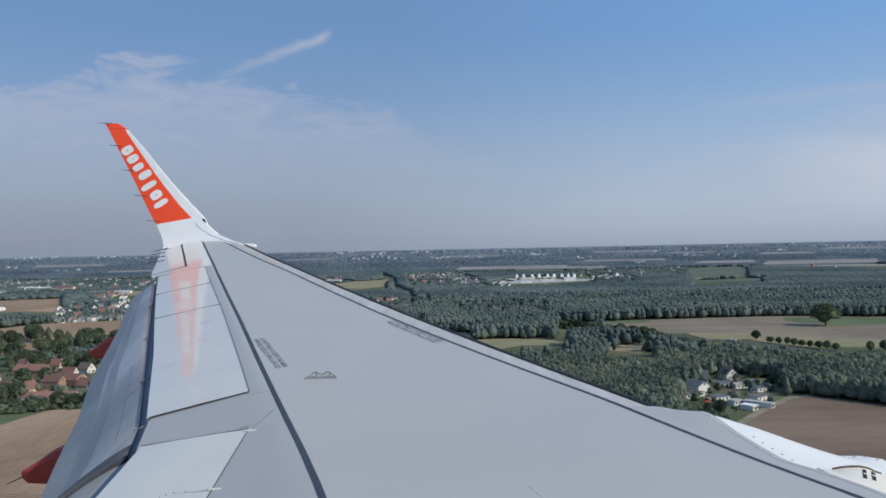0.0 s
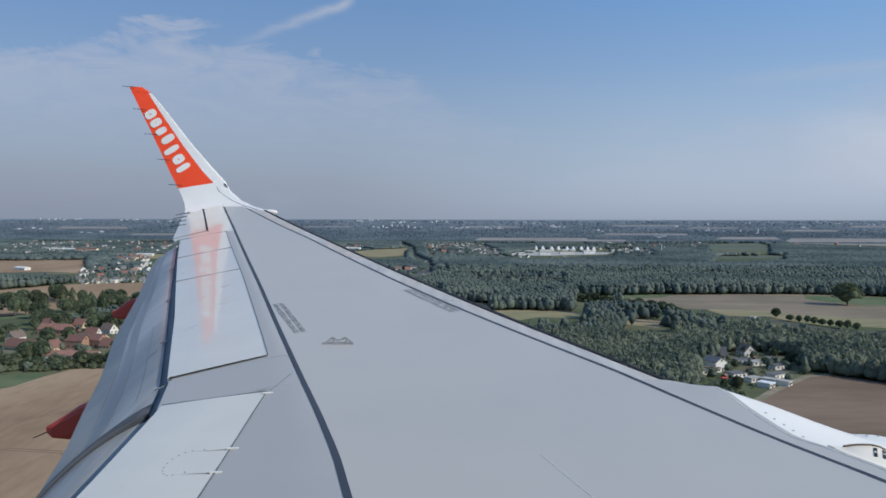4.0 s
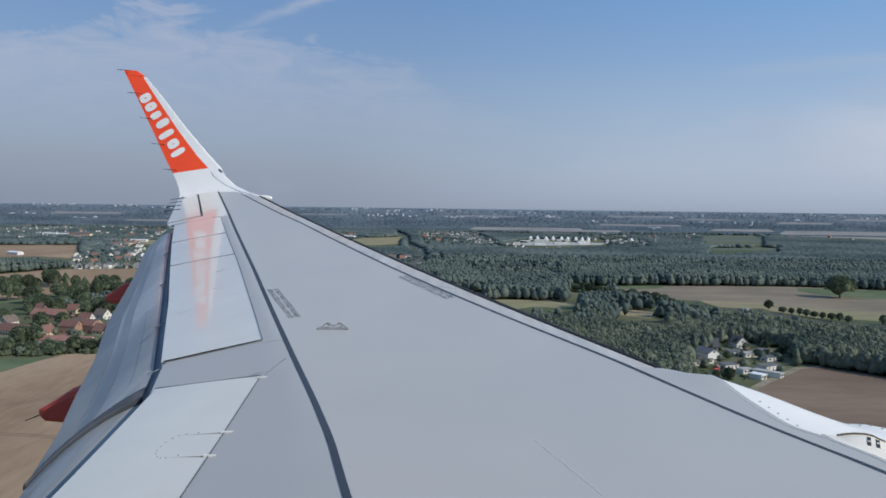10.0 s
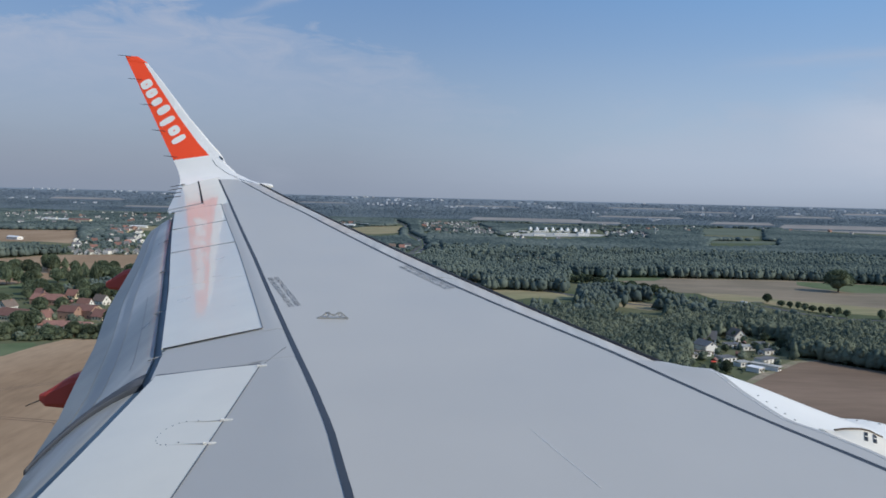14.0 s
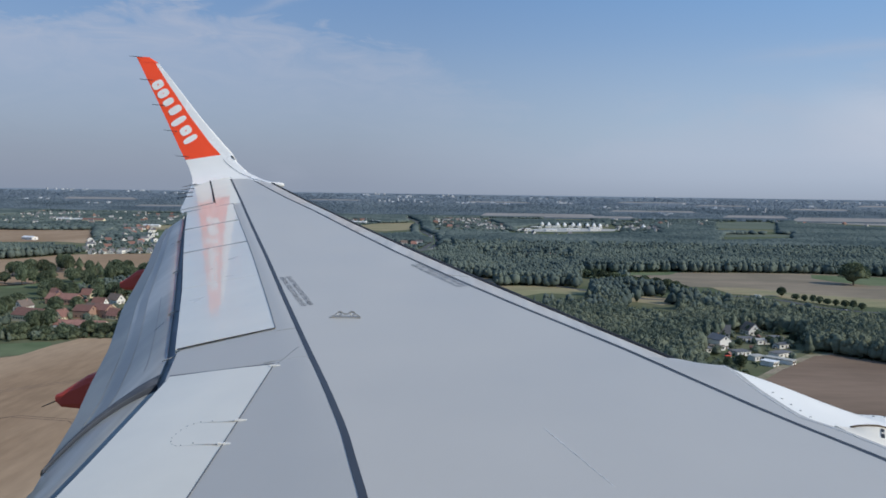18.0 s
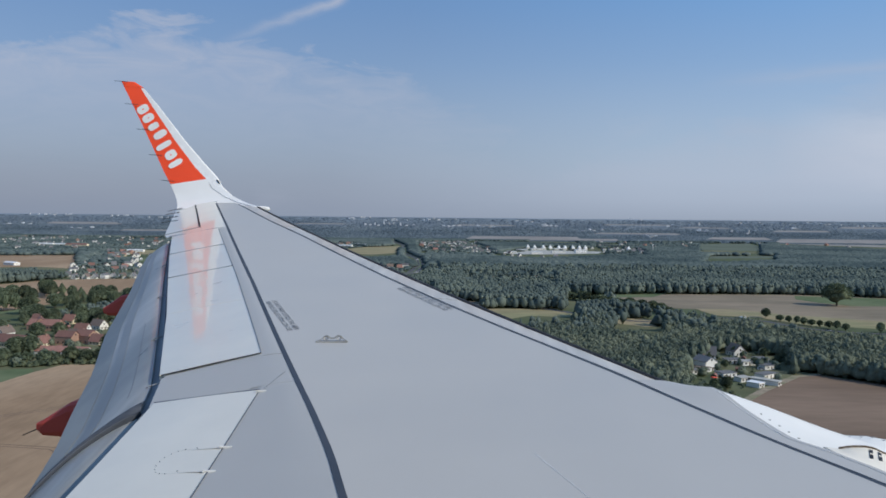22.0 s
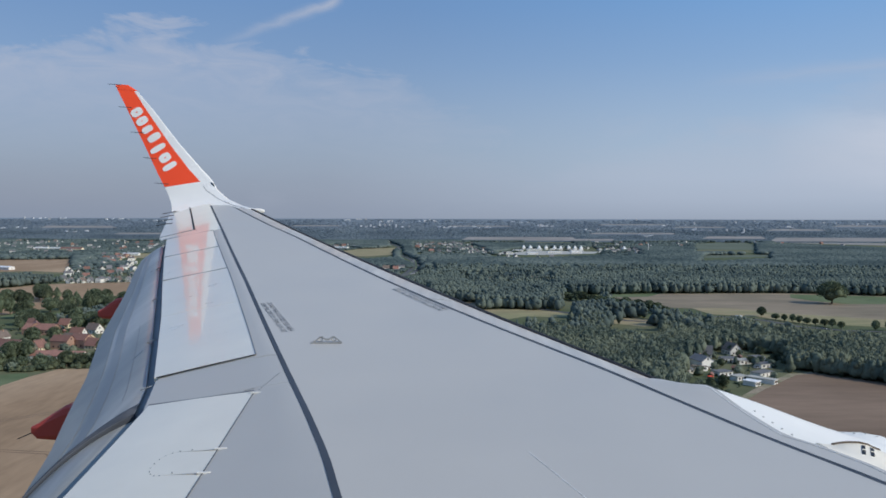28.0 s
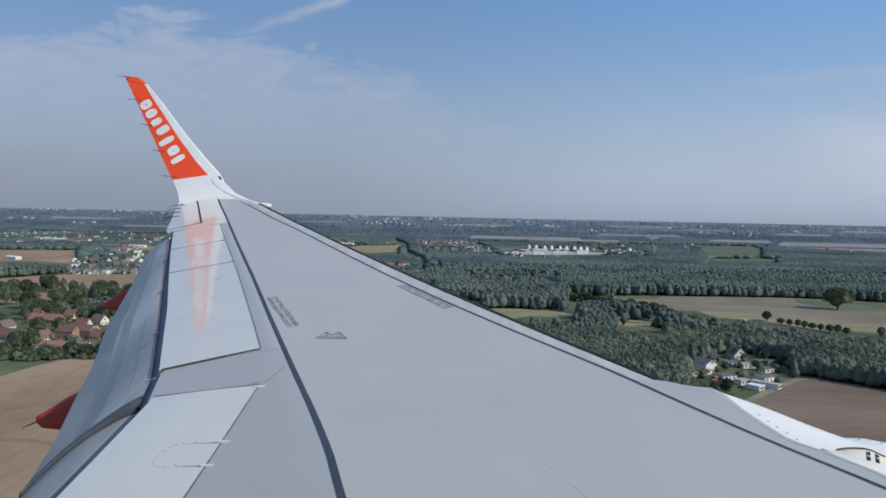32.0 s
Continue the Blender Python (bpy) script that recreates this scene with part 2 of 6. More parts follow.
M = {
    "wing": material("wing_grey_paint", (0.515, 0.495, 0.462), 0.42, 0.045, 1.2, 0.25),
    "spoiler": material("spoiler_grey_paint", (0.89, 0.825, 0.695), 0.30, 0.06, 2.2, 0.6, coat=0.60, bump=0.11, coat_rough=0.03),
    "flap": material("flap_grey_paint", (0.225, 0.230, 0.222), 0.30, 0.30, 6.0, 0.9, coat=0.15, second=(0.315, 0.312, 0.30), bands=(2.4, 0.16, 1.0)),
    "slat": material("bare_slat_metal", (0.66, 0.62, 0.56), 0.42, 0.22, 5.0, 0.8, metal=0.25, second=(0.60, 0.52, 0.44), bands=(2.5, 0.22, 1.0)),
    "tip_metal": material("pale_tip_metal", (0.90, 0.89, 0.86), 0.26, 0.06, 3.0, 0.5, metal=0.05, coat=0.3),
    # tone that stands for the shade inside the flap slot
    "slot": material("flap_slot_shade_tone", (0.25, 0.258, 0.272), 0.6, 0.2, 2.0, 0.5),
    # a reflection along the flap, painted as a darker strip
    "flap_reflection": material("flap_reflection_tone", (0.165, 0.178, 0.19), 0.3, 0.22, 4.0, 0.8, second=(0.215, 0.22, 0.222), bands=(1.6, 0.3, 1.0)),
    # rubbed wear on the tail, with the ground's dark reflection painted in
    "flap_tail": material("flap_tail_wear_and_reflection", (0.145, 0.154, 0.150), 0.36, 0.30, 5.0, 1.1, coat=0.2, second=(0.215, 0.212, 0.195), bands=(1.5, 0.5, 1.0)),
    "line": material("panel_line", (0.196, 0.207, 0.23), 0.6, 0.1),
    "fitting": material("dull_bronze_fitting", (0.40, 0.395, 0.38), 0.4, 0.2, 20.0, 3.0, metal=0.25),
    "seal": material("dark_sealant", (0.05, 0.058, 0.075), 0.55, 0.2, 6.0, 0.8),
    "rubber": material("worn_grey_rubber", (0.052, 0.058, 0.068), 0.6, 0.35, 14.0, 3.0, second=(0.085, 0.085, 0.09)),
    "gap": material("shadow_gap_rubber", (0.02, 0.021, 0.025), 0.8, 0.2),
    "orange": material("orange_paint", (1.0, 0.092, 0.028), 0.5, 0.04, 2.0, 0.5, coat=0.08, spec=0.3),
    "red": material("fairing_red_paint", (0.57, 0.072, 0.054), 0.6, 0.10, 3.0, 0.8),
    "white": material("white_paint", (0.88, 0.865, 0.83), 0.35, 0.04, 3.0, 0.5, coat=0.2),
    "fairing": material("white_fairing_paint", (0.86, 0.845, 0.80), 0.4, 0.05, 3.0, 0.6),
    "cream": material("weathered_cream_paint", (0.83, 0.775, 0.67), 0.5, 0.16, 5.0, 1.5),
    "smear": material("faint_dirt_smear", (0.665, 0.64, 0.58), 0.3, 0.25, 12.0, 2.0),
    "steel": material("worn_steel", (0.5, 0.5, 0.5), 0.35, 0.15, 20.0, 3.0, metal=0.8),
    "stencil": material("dark_stencil_paint", (0.13, 0.14, 0.155), 0.6, 0.2, 30.0, 4.0),
    "black": material("black_plastic", (0.015, 0.015, 0.017), 0.5, 0.2),
    "lining": material("cabin_lining", (0.45, 0.44, 0.42), 0.7, 0.05),
    "frame_dark": material("window_surround_shade", (0.055, 0.052, 0.05), 0.7, 0.08),
    "skin": material("fuselage_white_paint", (0.75, 0.75, 0.75), 0.4, 0.05),
    "grass": material("meadow_grass", (0.102, 0.126, 0.066), 0.95, 0.3, 0.06, 0.006, second=(0.144, 0.144, 0.084), spec=0.1),
    "stubble": material("tan_tilled_soil", (0.345, 0.234, 0.147), 0.95, 0.20, 0.22, 0.012, second=(0.385, 0.272, 0.178), bands=(1.0, 0.25, 1.0), spec=0.1),
    "soil": material("dark_ploughed_soil", (0.205, 0.145, 0.105), 0.95, 0.16, 0.16, 0.014, second=(0.245, 0.175, 0.128), bands=(0.3, 1.0, 1.0), spec=0.1),
    "olive": material("grey_brown_stubble", (0.24, 0.20, 0.145), 0.95, 0.16, 0.09, 0.018, second=(0.285, 0.23, 0.168), bands=(0.4, 1.0, 1.0), spec=0.1),
    "straw": material("pale_straw_stubble", (0.38, 0.305, 0.19), 0.95, 0.25, 0.09, 0.02, second=(0.25, 0.235, 0.13), bands=(0.35, 1.0, 1.0), spec=0.1),
    "green_field": material("green_crop", (0.125, 0.165, 0.085), 0.95, 0.2, 0.08, 0.012, second=(0.155, 0.18, 0.10), spec=0.1),
    "sand": material("bare_sandy_ground", (0.36, 0.30, 0.225), 0.95, 0.35, 0.35, 0.06, second=(0.21, 0.20, 0.125), spec=0.1),
    "asphalt": material("asphalt", (0.09, 0.092, 0.096), 0.9, 0.15, 0.2, 0.03),
    "concrete": material("pale_concrete", (0.432, 0.42, 0.384), 0.9, 0.15, 0.2, 0.05),
    "leaf": material("leaf_green", (0.102, 0.130, 0.104), 0.85, 0.34, 0.62, 0.022, bump=0.5, depth=0.2, spread=0.12, by="ISLAND", second=(0.138, 0.156, 0.112), spec=0.05),
    # mid to horizon leaf greens turn bluer and paler: haze painted in
    "mid_leaf": material("mid_wood_hazed_green", (0.097, 0.126, 0.117), 0.9, 0.28, 0.42, 0.010, bump=0.5, depth=0.25, spread=0.11, by="ISLAND", second=(0.126, 0.153, 0.130), spec=0.0),
    "tree_leaf": material("tree_leaf_green", (0.108, 0.138, 0.090), 0.85, 0.30, 0.9, 0.1, spread=0.30, second=(0.145, 0.168, 0.104), spec=0.05, through=0.2),
    "far_leaf": material("far_wood_hazed_green", (0.082, 0.112, 0.112), 0.95, 0.28, 0.11, 0.0035, spread=0.08, by="ISLAND", second=(0.124, 0.152, 0.140), spec=0.0),
    # far crop colour, greyed so that haze is painted in
    "far_green": material("hazed_green_crop", (0.15, 0.175, 0.14), 1.0, 0.15, 0.02, 0.004, spec=0.0),
    "horizon_leaf": material("horizon_wood_hazed", (0.142, 0.176, 0.206), 1.0, 0.16, 0.04, 0.0030, spread=0.04, by="ISLAND", second=(0.172, 0.206, 0.234), spec=0.0),
    "bark": material("bark", (0.12, 0.09, 0.065), 0.9, 0.3, 3.0, 0.5),
    # far town walls and roofs, with blue-grey haze in the colour
    "hazed_wall": material("hazed_wall", (0.56, 0.58, 0.61), 1.0, 0.05, 0.2, 0.05, spread=0.3, spec=0.0),
    "hazed_roof": material("hazed_roof", (0.36, 0.39, 0.43), 1.0, 0.05, 0.2, 0.05, spec=0.0),
    "distant_leaf": material("distant_wood_hazed", (0.108, 0.140, 0.162), 1.0, 0.24, 0.05, 0.003, spread=0.06, by="ISLAND", second=(0.140, 0.172, 0.190), spec=0.0),
    # far field colour, washed out to paint in haze
    "hazed_field": material("distant_field", (0.3, 0.285, 0.27), 1.0, 0.15, 0.02, 0.004, spec=0.0),
    "render_white": material("white_render", (0.78, 0.76, 0.71), 0.85, 0.06, 0.8, 0.1, spread=0.12),
    "render_cream": material("cream_render", (0.744, 0.636, 0.444), 0.85, 0.06, 0.8, 0.1, spread=0.15),
    "brick": material("brick_wall", (0.40, 0.25, 0.185), 0.9, 0.15, 2.0, 0.2, spread=0.2),
    "roof_red": material("red_clay_tiles", (0.27, 0.138, 0.11), 0.85, 0.2, 1.5, 0.2, spread=0.3),
    "roof_brown": material("brown_tiles", (0.19, 0.145, 0.12), 0.85, 0.2, 1.5, 0.2, spread=0.25),
    "roof_grey": material("grey_slate", (0.165, 0.162, 0.166), 0.8, 0.2, 1.5, 0.2, spread=0.25),
    "tent": material("white_roof_sheet", (0.82, 0.82, 0.82), 0.6, 0.04, 0.5, 0.1),
    "pane": material("window_glass", (0.03, 0.035, 0.045), 0.12, 0.1),
    "door": material("painted_door", (0.10, 0.07, 0.05), 0.6, 0.15),
    "car_white": material("white_car_paint", (0.75, 0.75, 0.75), 0.3, 0.03),
    "car_red": material("red_car_paint", (0.36, 0.1, 0.085), 0.3, 0.03),
    "car_grey": material("grey_car_paint", (0.16, 0.17, 0.18), 0.3, 0.03),
}


# ---- mesh helpers ----
def mesh_of(name, verts, faces, mat, smooth=False):
    me = bpy.data.meshes.new(name)
    me.from_pydata([tuple(v) for v in verts], [], faces)
    me.materials.append(mat)
    if smooth:
        me.polygons.foreach_set("use_smooth", [True] * len(me.polygons))
    me.update()
    return me


def part(name, me, parent, label="", at=None):
    ob = new(name, me)
    ob.parent = parent
    if at is not None:
        ob.matrix_basis = at
    if label:
        tagged(ob, label)
    return ob


def thing(name, label, category, group="", kind="", at=None):
    ob = tagged(new(name), label, category, group, kind)
    if at is not None:
        ob.matrix_basis = at
    return ob


def slab(name, grid, mat, thick, smooth=True, down=Vector((0, 0, -1))):
    """A sheet from a grid of points, with its thickness and closed rims."""
    nu, nv = len(grid), len(grid[0])
    top = [Vector(p) for row in grid for p in row]
    low = [p + down * thick for p in top]
    n = nu * nv
    faces = []
    for i in range(nu - 1):
        for j in range(nv - 1):
            a, b, c, e = i * nv + j, (i + 1) * nv + j, (i + 1) * nv + j + 1, i * nv + j + 1
            faces.append((a, b, c, e))
            faces.append((n + e, n + c, n + b, n + a))
    count = len(faces)
    rim = [i * nv for i in range(nu)] + [(nu - 1) * nv + j for j in range(1, nv)] + [i * nv + nv - 1 for i in range(nu - 2, -1, -1)] + [j for j in range(nv - 2, 0, -1)]
    k = len(top) * 2
    verts = top + low + [top[i] for i in rim] + [low[i] for i in rim]
    r = len(rim)
    for i in range(r):
        j = (i + 1) % r
        faces.append((k + i, k + r + i, k + r + j, k + j))
    me = mesh_of(name, verts, faces, mat)
    me.polygons.foreach_set("use_smooth", [smooth and i < count for i in range(len(faces))])
    bm = bmesh.new()
    bm.from_mesh(me)
    bmesh.ops.recalc_face_normals(bm, faces=bm.faces)
    bm.to_mesh(me)
    bm.free()
    return me


def rings(name, loops, mat, caps=True, smooth=True, closed=True):
    """A skin over a row of loops with equal numbers of points."""
    n = len(loops[0])
    verts = [p for loop in loops for p in loop]
    faces = []
    for i in range(len(loops) - 1):
        for j in range(n if closed else n - 1):
            faces.append((i * n + j, i * n + (j + 1) % n, (i + 1) * n + (j + 1) % n, (i + 1) * n + j))
    if caps:
        faces.append(tuple(range(n))[::-1])
        faces.append(tuple(range((len(loops) - 1) * n, len(loops) * n)))
    me = mesh_of(name, verts, faces, mat, smooth)
    bm = bmesh.new()
    bm.from_mesh(me)
    bmesh.ops.recalc_face_normals(bm, faces=bm.faces)
    bm.to_mesh(me)
    bm.free()
    return me


def block(name, lo, hi, mat, bevel=0.0):
    bm = bmesh.new()
    bmesh.ops.create_cube(bm, size=1)
    for v in bm.verts:
        v.co = Vector([lo[i] + (v.co[i] + 0.5) * (hi[i] - lo[i]) for i in range(3)])
    if bevel:
        bmesh.ops.bevel(bm, geom=bm.edges[:], offset=bevel, segments=2, affect="EDGES")
    me = bpy.data.meshes.new(name)
    bm.to_mesh(me)
    bm.free()
    me.materials.append(mat)
    return me


def rod(name, a, b, r0, r1, mat, sides=8):
    a, b = Vector(a), Vector(b)
    q = (b - a).to_track_quat("Z", "Y")
    loops = []
    for p, r in ((a, r0), (b, r1)):
        loops.append([p + q @ Vector((r * math.cos(2 * math.pi * i / sides), r * math.sin(2 * math.pi * i / sides), 0)) for i in range(sides)])
    return rings(name, loops, mat)


# ---- the aeroplane: x forward, y outboard, z up in its own axes ----
TILT = Matrix(((1.00000, 0.00007, -0.00314, 0), (-0.00002, 0.99991, 0.01361, 0), (0.00314, -0.01361, 0.99991, 95.0), (0, 0, 0, 1)))
plane = thing("aeroplane", "airliner in flight, grey wing with an orange upturned tip", "aeroplane", at=TILT)


def table(xs, ys):
    return lambda y: float(np.interp(y, xs, ys))


def top_z(y):
    y = min(y, 16.6) - 2
    return 0.0926 * y + 0.002644 * y * y


lead = lambda y: -(y - 2) * 0.5161
slat_back = table([2, 5.14, 5.28, 5.40, 5.53, 5.66, 5.84, 6.03, 6.23, 6.45, 6.70, 6.86, 7.95, 8.78, 9.93, 12.8, 14.03, 16.4], [-0.35, -1.91, -1.985, -2.055, -2.128, -2.20, -2.292, -2.384, -2.482, -2.588, -2.708, -2.79, -3.40, -3.85, -4.45, -5.88, -6.56, -7.80])
rear = table([2, 4.71, 5.04, 5.42, 5.98, 6.71, 7.89, 9.7, 13.69, 16.18, 16.4], [-3.55, -4.16, -4.25, -4.35, -4.53, -4.78, -5.18, -5.79, -7.18, -8.07, -8.15])
hinge_out = table([7.21, 8.35, 10.03, 13.44], [-5.11, -5.485, -6.045, -7.24])
back_out = table([7.13, 8.47, 10.44, 11.83, 13.53], [-5.77, -6.23, -6.92, -7.40, -7.98])


def surf_z(x, y):
    """The upper skin: flat over the box, falling towards the trailing edge."""
    return top_z(y) - 0.2 * max(0.0, rear(y) - x - 0.07)


def lerp(a, b, t):
    return a + (b - a) * t


def surface(front, behind, y0, y1, ny, nx, lift=0.0, curve=None):
    grid = []
    for i in range(ny):
        y = lerp(y0, y1, i / (ny - 1))
        row = []
        for j in range(nx):
            s = j / (nx - 1)
            x = lerp(front(y), behind(y), s)
            row.append((x, y, surf_z(x, y) + lift + (curve(s, y) if curve else 0)))
        grid.append(row)
    return grid


def quad(a, b, c, e, nu, nv, lift=0.0, bow=0.0):
    """A panel on the wing between four corners given as x, y."""
    grid = []
    for i in range(nu):
        s = i / (nu - 1)
        row = []
        for j in range(nv):
            t = j / (nv - 1)
            x = lerp(lerp(a[0], b[0], s), lerp(e[0], c[0], s), t)
            y = lerp(lerp(a[1], b[1], s), lerp(e[1], c[1], s), t)
            row.append((x, y, surf_z(x, y) + lift + bow * math.sin(math.pi * t)))
        grid.append(row)
    return grid


# main box between the slat line and the rear line
part("wing_box", slab("wing_box", surface(lambda y: slat_back(y) - 0.022, lambda y: rear(y) + 0.011, 1.9, 16.28, 60, 9), M["wing"], 0.14), plane, "light grey painted wing skin")
part("slat_seal", slab("slat_seal", surface(lambda y: slat_back(y) + 0.014, lambda y: slat_back(y) - 0.018, 1.9, 16.15, 60, 2, -0.004), M["seal"], 0.03), plane, "dark line behind the slats")
width = table([2, 5.4, 7, 12, 16.3], [0.026, 0.026, 0.024, 0.024, 0.024])
part("rear_seal", slab("rear_seal", surface(lambda y: rear(y) + width(y) * 0.4, lambda y: rear(y) - width(y), 1.9, 16.25, 80, 2, 0.002), M["seal"], 0.03), plane, "dark painted line along the rear of the wing box")


# slats: rounded nose pieces
def nose(y0, y1, ny=14):
    grid = []
    for i in range(ny):
        y = lerp(y0, y1, i / (ny - 1))
        x0, x1, z = slat_back(y) + 0.018, lead(y), top_z(y)
        row = []
        for s, drop in ((0, 0.0), (0.3, -0.006), (0.55, -0.016), (0.75, -0.030), (0.9, -0.046), (0.98, -0.064), (1.0, -0.085), (0.97, -0.115), (0.85, -0.145), (0.5, -0.17)):
            row.append((lerp(x0, x1, s), y, z + drop))
        grid.append(row)
    return grid


for y0, y1 in ((2.0, 4.99), (6.62, 8.95), (8.96, 11.3), (11.31, 13.6), (13.61, 15.95)):
    part("slat", slab("slat", nose(y0, y1 - 0.008), M["slat"], 0.02), plane, "bare metal leading edge slat")
part("slat", slab("slat", nose(6.40, 6.61, 4), M["wing"], 0.02), plane, "grey leading edge beside the engine mount")

# black strip on the slat noses, raised to fit the camera's view
lip = []
for i in range(40):
    y = lerp(6.66, 15.95, i / 39)
    z, x0, x1 = top_z(y), slat_back(y) + 0.018, lead(y)
    lip.append([(lerp(x0, x1, s) + 0.006, y, z + d) for s, d in ((0.74, -0.026), (0.80, -0.017), (0.90, -0.026), (0.99, -0.052), (1.015, -0.085), (0.99, -0.112))])
part("nose_lip", slab("nose_lip", lip, M["gap"], 0.004), plane, "thin black strip along the leading edge")

# fixed rear skin, spoilers and aileron
part("rear_skin", slab("rear_skin", surface(lambda y: rear(y) - 0.025, lambda y: -4.965, 1.95, 6.475, 14, 6, -0.001), M["wing"], 0.05), plane)
part("rear_skin", slab("rear_skin", surface(lambda y: rear(y) - 0.025, lambda y: hinge_out(max(y, 7.21)) if y > 7.1 else lerp(-5.655, -5.765, (y - 6.6) / 0.5), 6.54, 7.14, 10, 10, -0.001), M["wing"], 0.05), plane, "grey panel between the spoilers")
part("rear_skin", slab("rear_skin", surface(lambda y: rear(y) - 0.025, lambda y: lerp(-4.965, -5.05, (y - 6.46) / 0.1), 6.46, 6.56, 3, 4, -0.002), M["wing"], 0.05), plane)
part("rear_skin", slab("rear_skin", surface(lambda y: rear(y) - 0.025, lambda y: hinge_out(y) + 0.004, 7.15, 13.47, 40, 4, -0.001), M["wing"], 0.05), plane)
part("rear_skin", slab("rear_skin", quad((-5.05, 7.05), (-5.105, 7.197), (-5.765, 7.112), (-5.70, 7.03), 6, 6, -0.002), M["wing"], 0.03), plane)
part("rear_skin", slab("rear_skin", quad((-4.95, 6.482), (-4.95, 6.57), (-5.62, 6.63), (-5.62, 6.602), 5, 8, -0.002), M["wing"], 0.03), plane)
cuts = [7.20, 8.90, 10.56, 12.05, 13.47]
for k in range(4):
    y0, y1 = cuts[k] + 0.003, cuts[k + 1] - 0.003
    part("spoiler", slab("spoiler", quad((hinge_out(y0), y0), (hinge_out(y1), y1), (back_out(y1), y1 + (0.05 if k == 3 else 0)), (back_out(y0), y0 - 0.07 if k == 0 else y0), 10, 8, 0.006, 0.004), M["spoiler"], 0.03), plane, "glossy pale grey spoiler panel")
part("spoiler", slab("spoiler", quad((-4.960, 2.0), (-4.945, 6.47), (-5.63, 6.59), (-5.64, 2.0), 14, 8, 0.0015, 0.004), M["spoiler"], 0.03), plane, "glossy pale grey inner spoiler panel")
part("aileron", slab("aileron", quad((-7.665, 13.91), (-8.555, 16.44), (-8.90, 16.44), (-8.17, 13.80), 12, 5, 0.001), M["spoiler"], 0.03), plane, "pale grey aileron")
part("tip_skin", slab("tip_skin", surface(lambda y: rear(y) - 0.025, lambda y: lerp(-7.65, -8.54, (y - 13.91) / 2.55), 13.50, 16.42, 12, 5, 0.0), M["spoiler"], 0.04), plane)
part("tip_skin", slab("tip_skin", quad((-7.50, 13.50), (-7.655, 13.90), (-8.16, 13.78), (-8.04, 13.52), 4, 5, 0.0), M["spoiler"], 0.03), plane)
# dark sheet added under the panels, as the shade in their joints
part("rear_spar_cover", slab("rear_spar_cover", surface(lambda y: rear(y) + 0.02, lambda y: lerp(-5.5, -8.6, max(0, (y - 6.7) / 9.3)), 1.95, 16.1, 40, 5, -0.05), M["gap"], 0.10), plane, "dark sheet added under the panels as joint shade")


def joint(points, w0, w1, lift=0.010, mat="gap"):
    """A dark open joint between two panels."""
    pts = [Vector(p) for p in points]
    grid = []
    for i, p in enumerate(pts):
        d = (pts[min(i + 1, len(pts) - 1)] - pts[max(i - 1, 0)]).normalized()
        w = lerp(w0, w1, i / (len(pts) - 1)) / 2
        grid.append([(p.x + s * d.y * w, p.y - s * d.x * w, surf_z(p.x + s * d.y * w, p.y - s * d.x * w) + lift) for s in (-1, 1)])
    part("panel_joint", slab("panel_joint", grid, M[mat], 0.006), plane)


joint([(hinge_out(y), y) for y in [lerp(7.2, 13.46, i / 12) for i in range(13)]], 0.006, 0.007, mat="line")
joint([(-5.11, 7.195), (-5.44, 7.16), (-5.775, 7.115)], 0.003, 0.013)
joint([(-4.959, 2.0), (-4.952, 4.96), (-4.949, 5.6), (-4.944, 6.475)], 0.006, 0.005, 0.003, "stencil")
joint([(-4.95, 6.485), (-5.3, 6.545), (-5.635, 6.605)], 0.003, 0.005, 0.004, "line")
for k in (2, 3):
    joint([(hinge_out(cuts[k]), cuts[k]), (lerp(hinge_out(cuts[k]), back_out(cuts[k]), 0.5), cuts[k]), (back_out(cuts[k]), cuts[k])], 0.003, 0.016, 0.013, "line")
joint([(-7.25, 13.475), (-7.6, 13.49), (-8.0, 13.505)], 0.015, 0.05, 0.009, "line")
joint([(-7.665, 13.905), (-8.10, 15.16), (-8.55, 16.43)], 0.03, 0.022, 0.006)
joint([(-7.665, 13.905), (-8.17, 13.79)], 0.02, 0.02, 0.006, "line")
joint([(rear(16.45), 16.45), (-8.60, 16.45), (-8.90, 16.45)], 0.01, 0.01, 0.004, "line")

# flaps, lowered
FLAP_Y = [2, 5.6, 6.1, 6.35, 7.0, 7.85, 9.0, 10.7, 12.2, 13.3]
flap_back = table(FLAP_Y, [-5.70, -5.96, -6.08, -6.13, -6.34, -6.59, -6.99, -7.45, -7.91, -8.20])
flap_back_z = table(FLAP_Y, [-0.5, -0.044, 0.033, 0.077, 0.146, 0.252, 0.395, 0.654, 0.873, 1.03])
spoiler_back = lambda y: back_out(y) if y > 7.13 else -5.64 if y < 6.59 else lerp(-5.64, -5.77, (y - 6.59) / 0.54)
slot_width = table([2, 6.6, 9.0, 11.5, 13.4], [0.08, 0.085, 0.07, 0.05, 0.025])
flap_front = lambda y: spoiler_back(y) - slot_width(y)


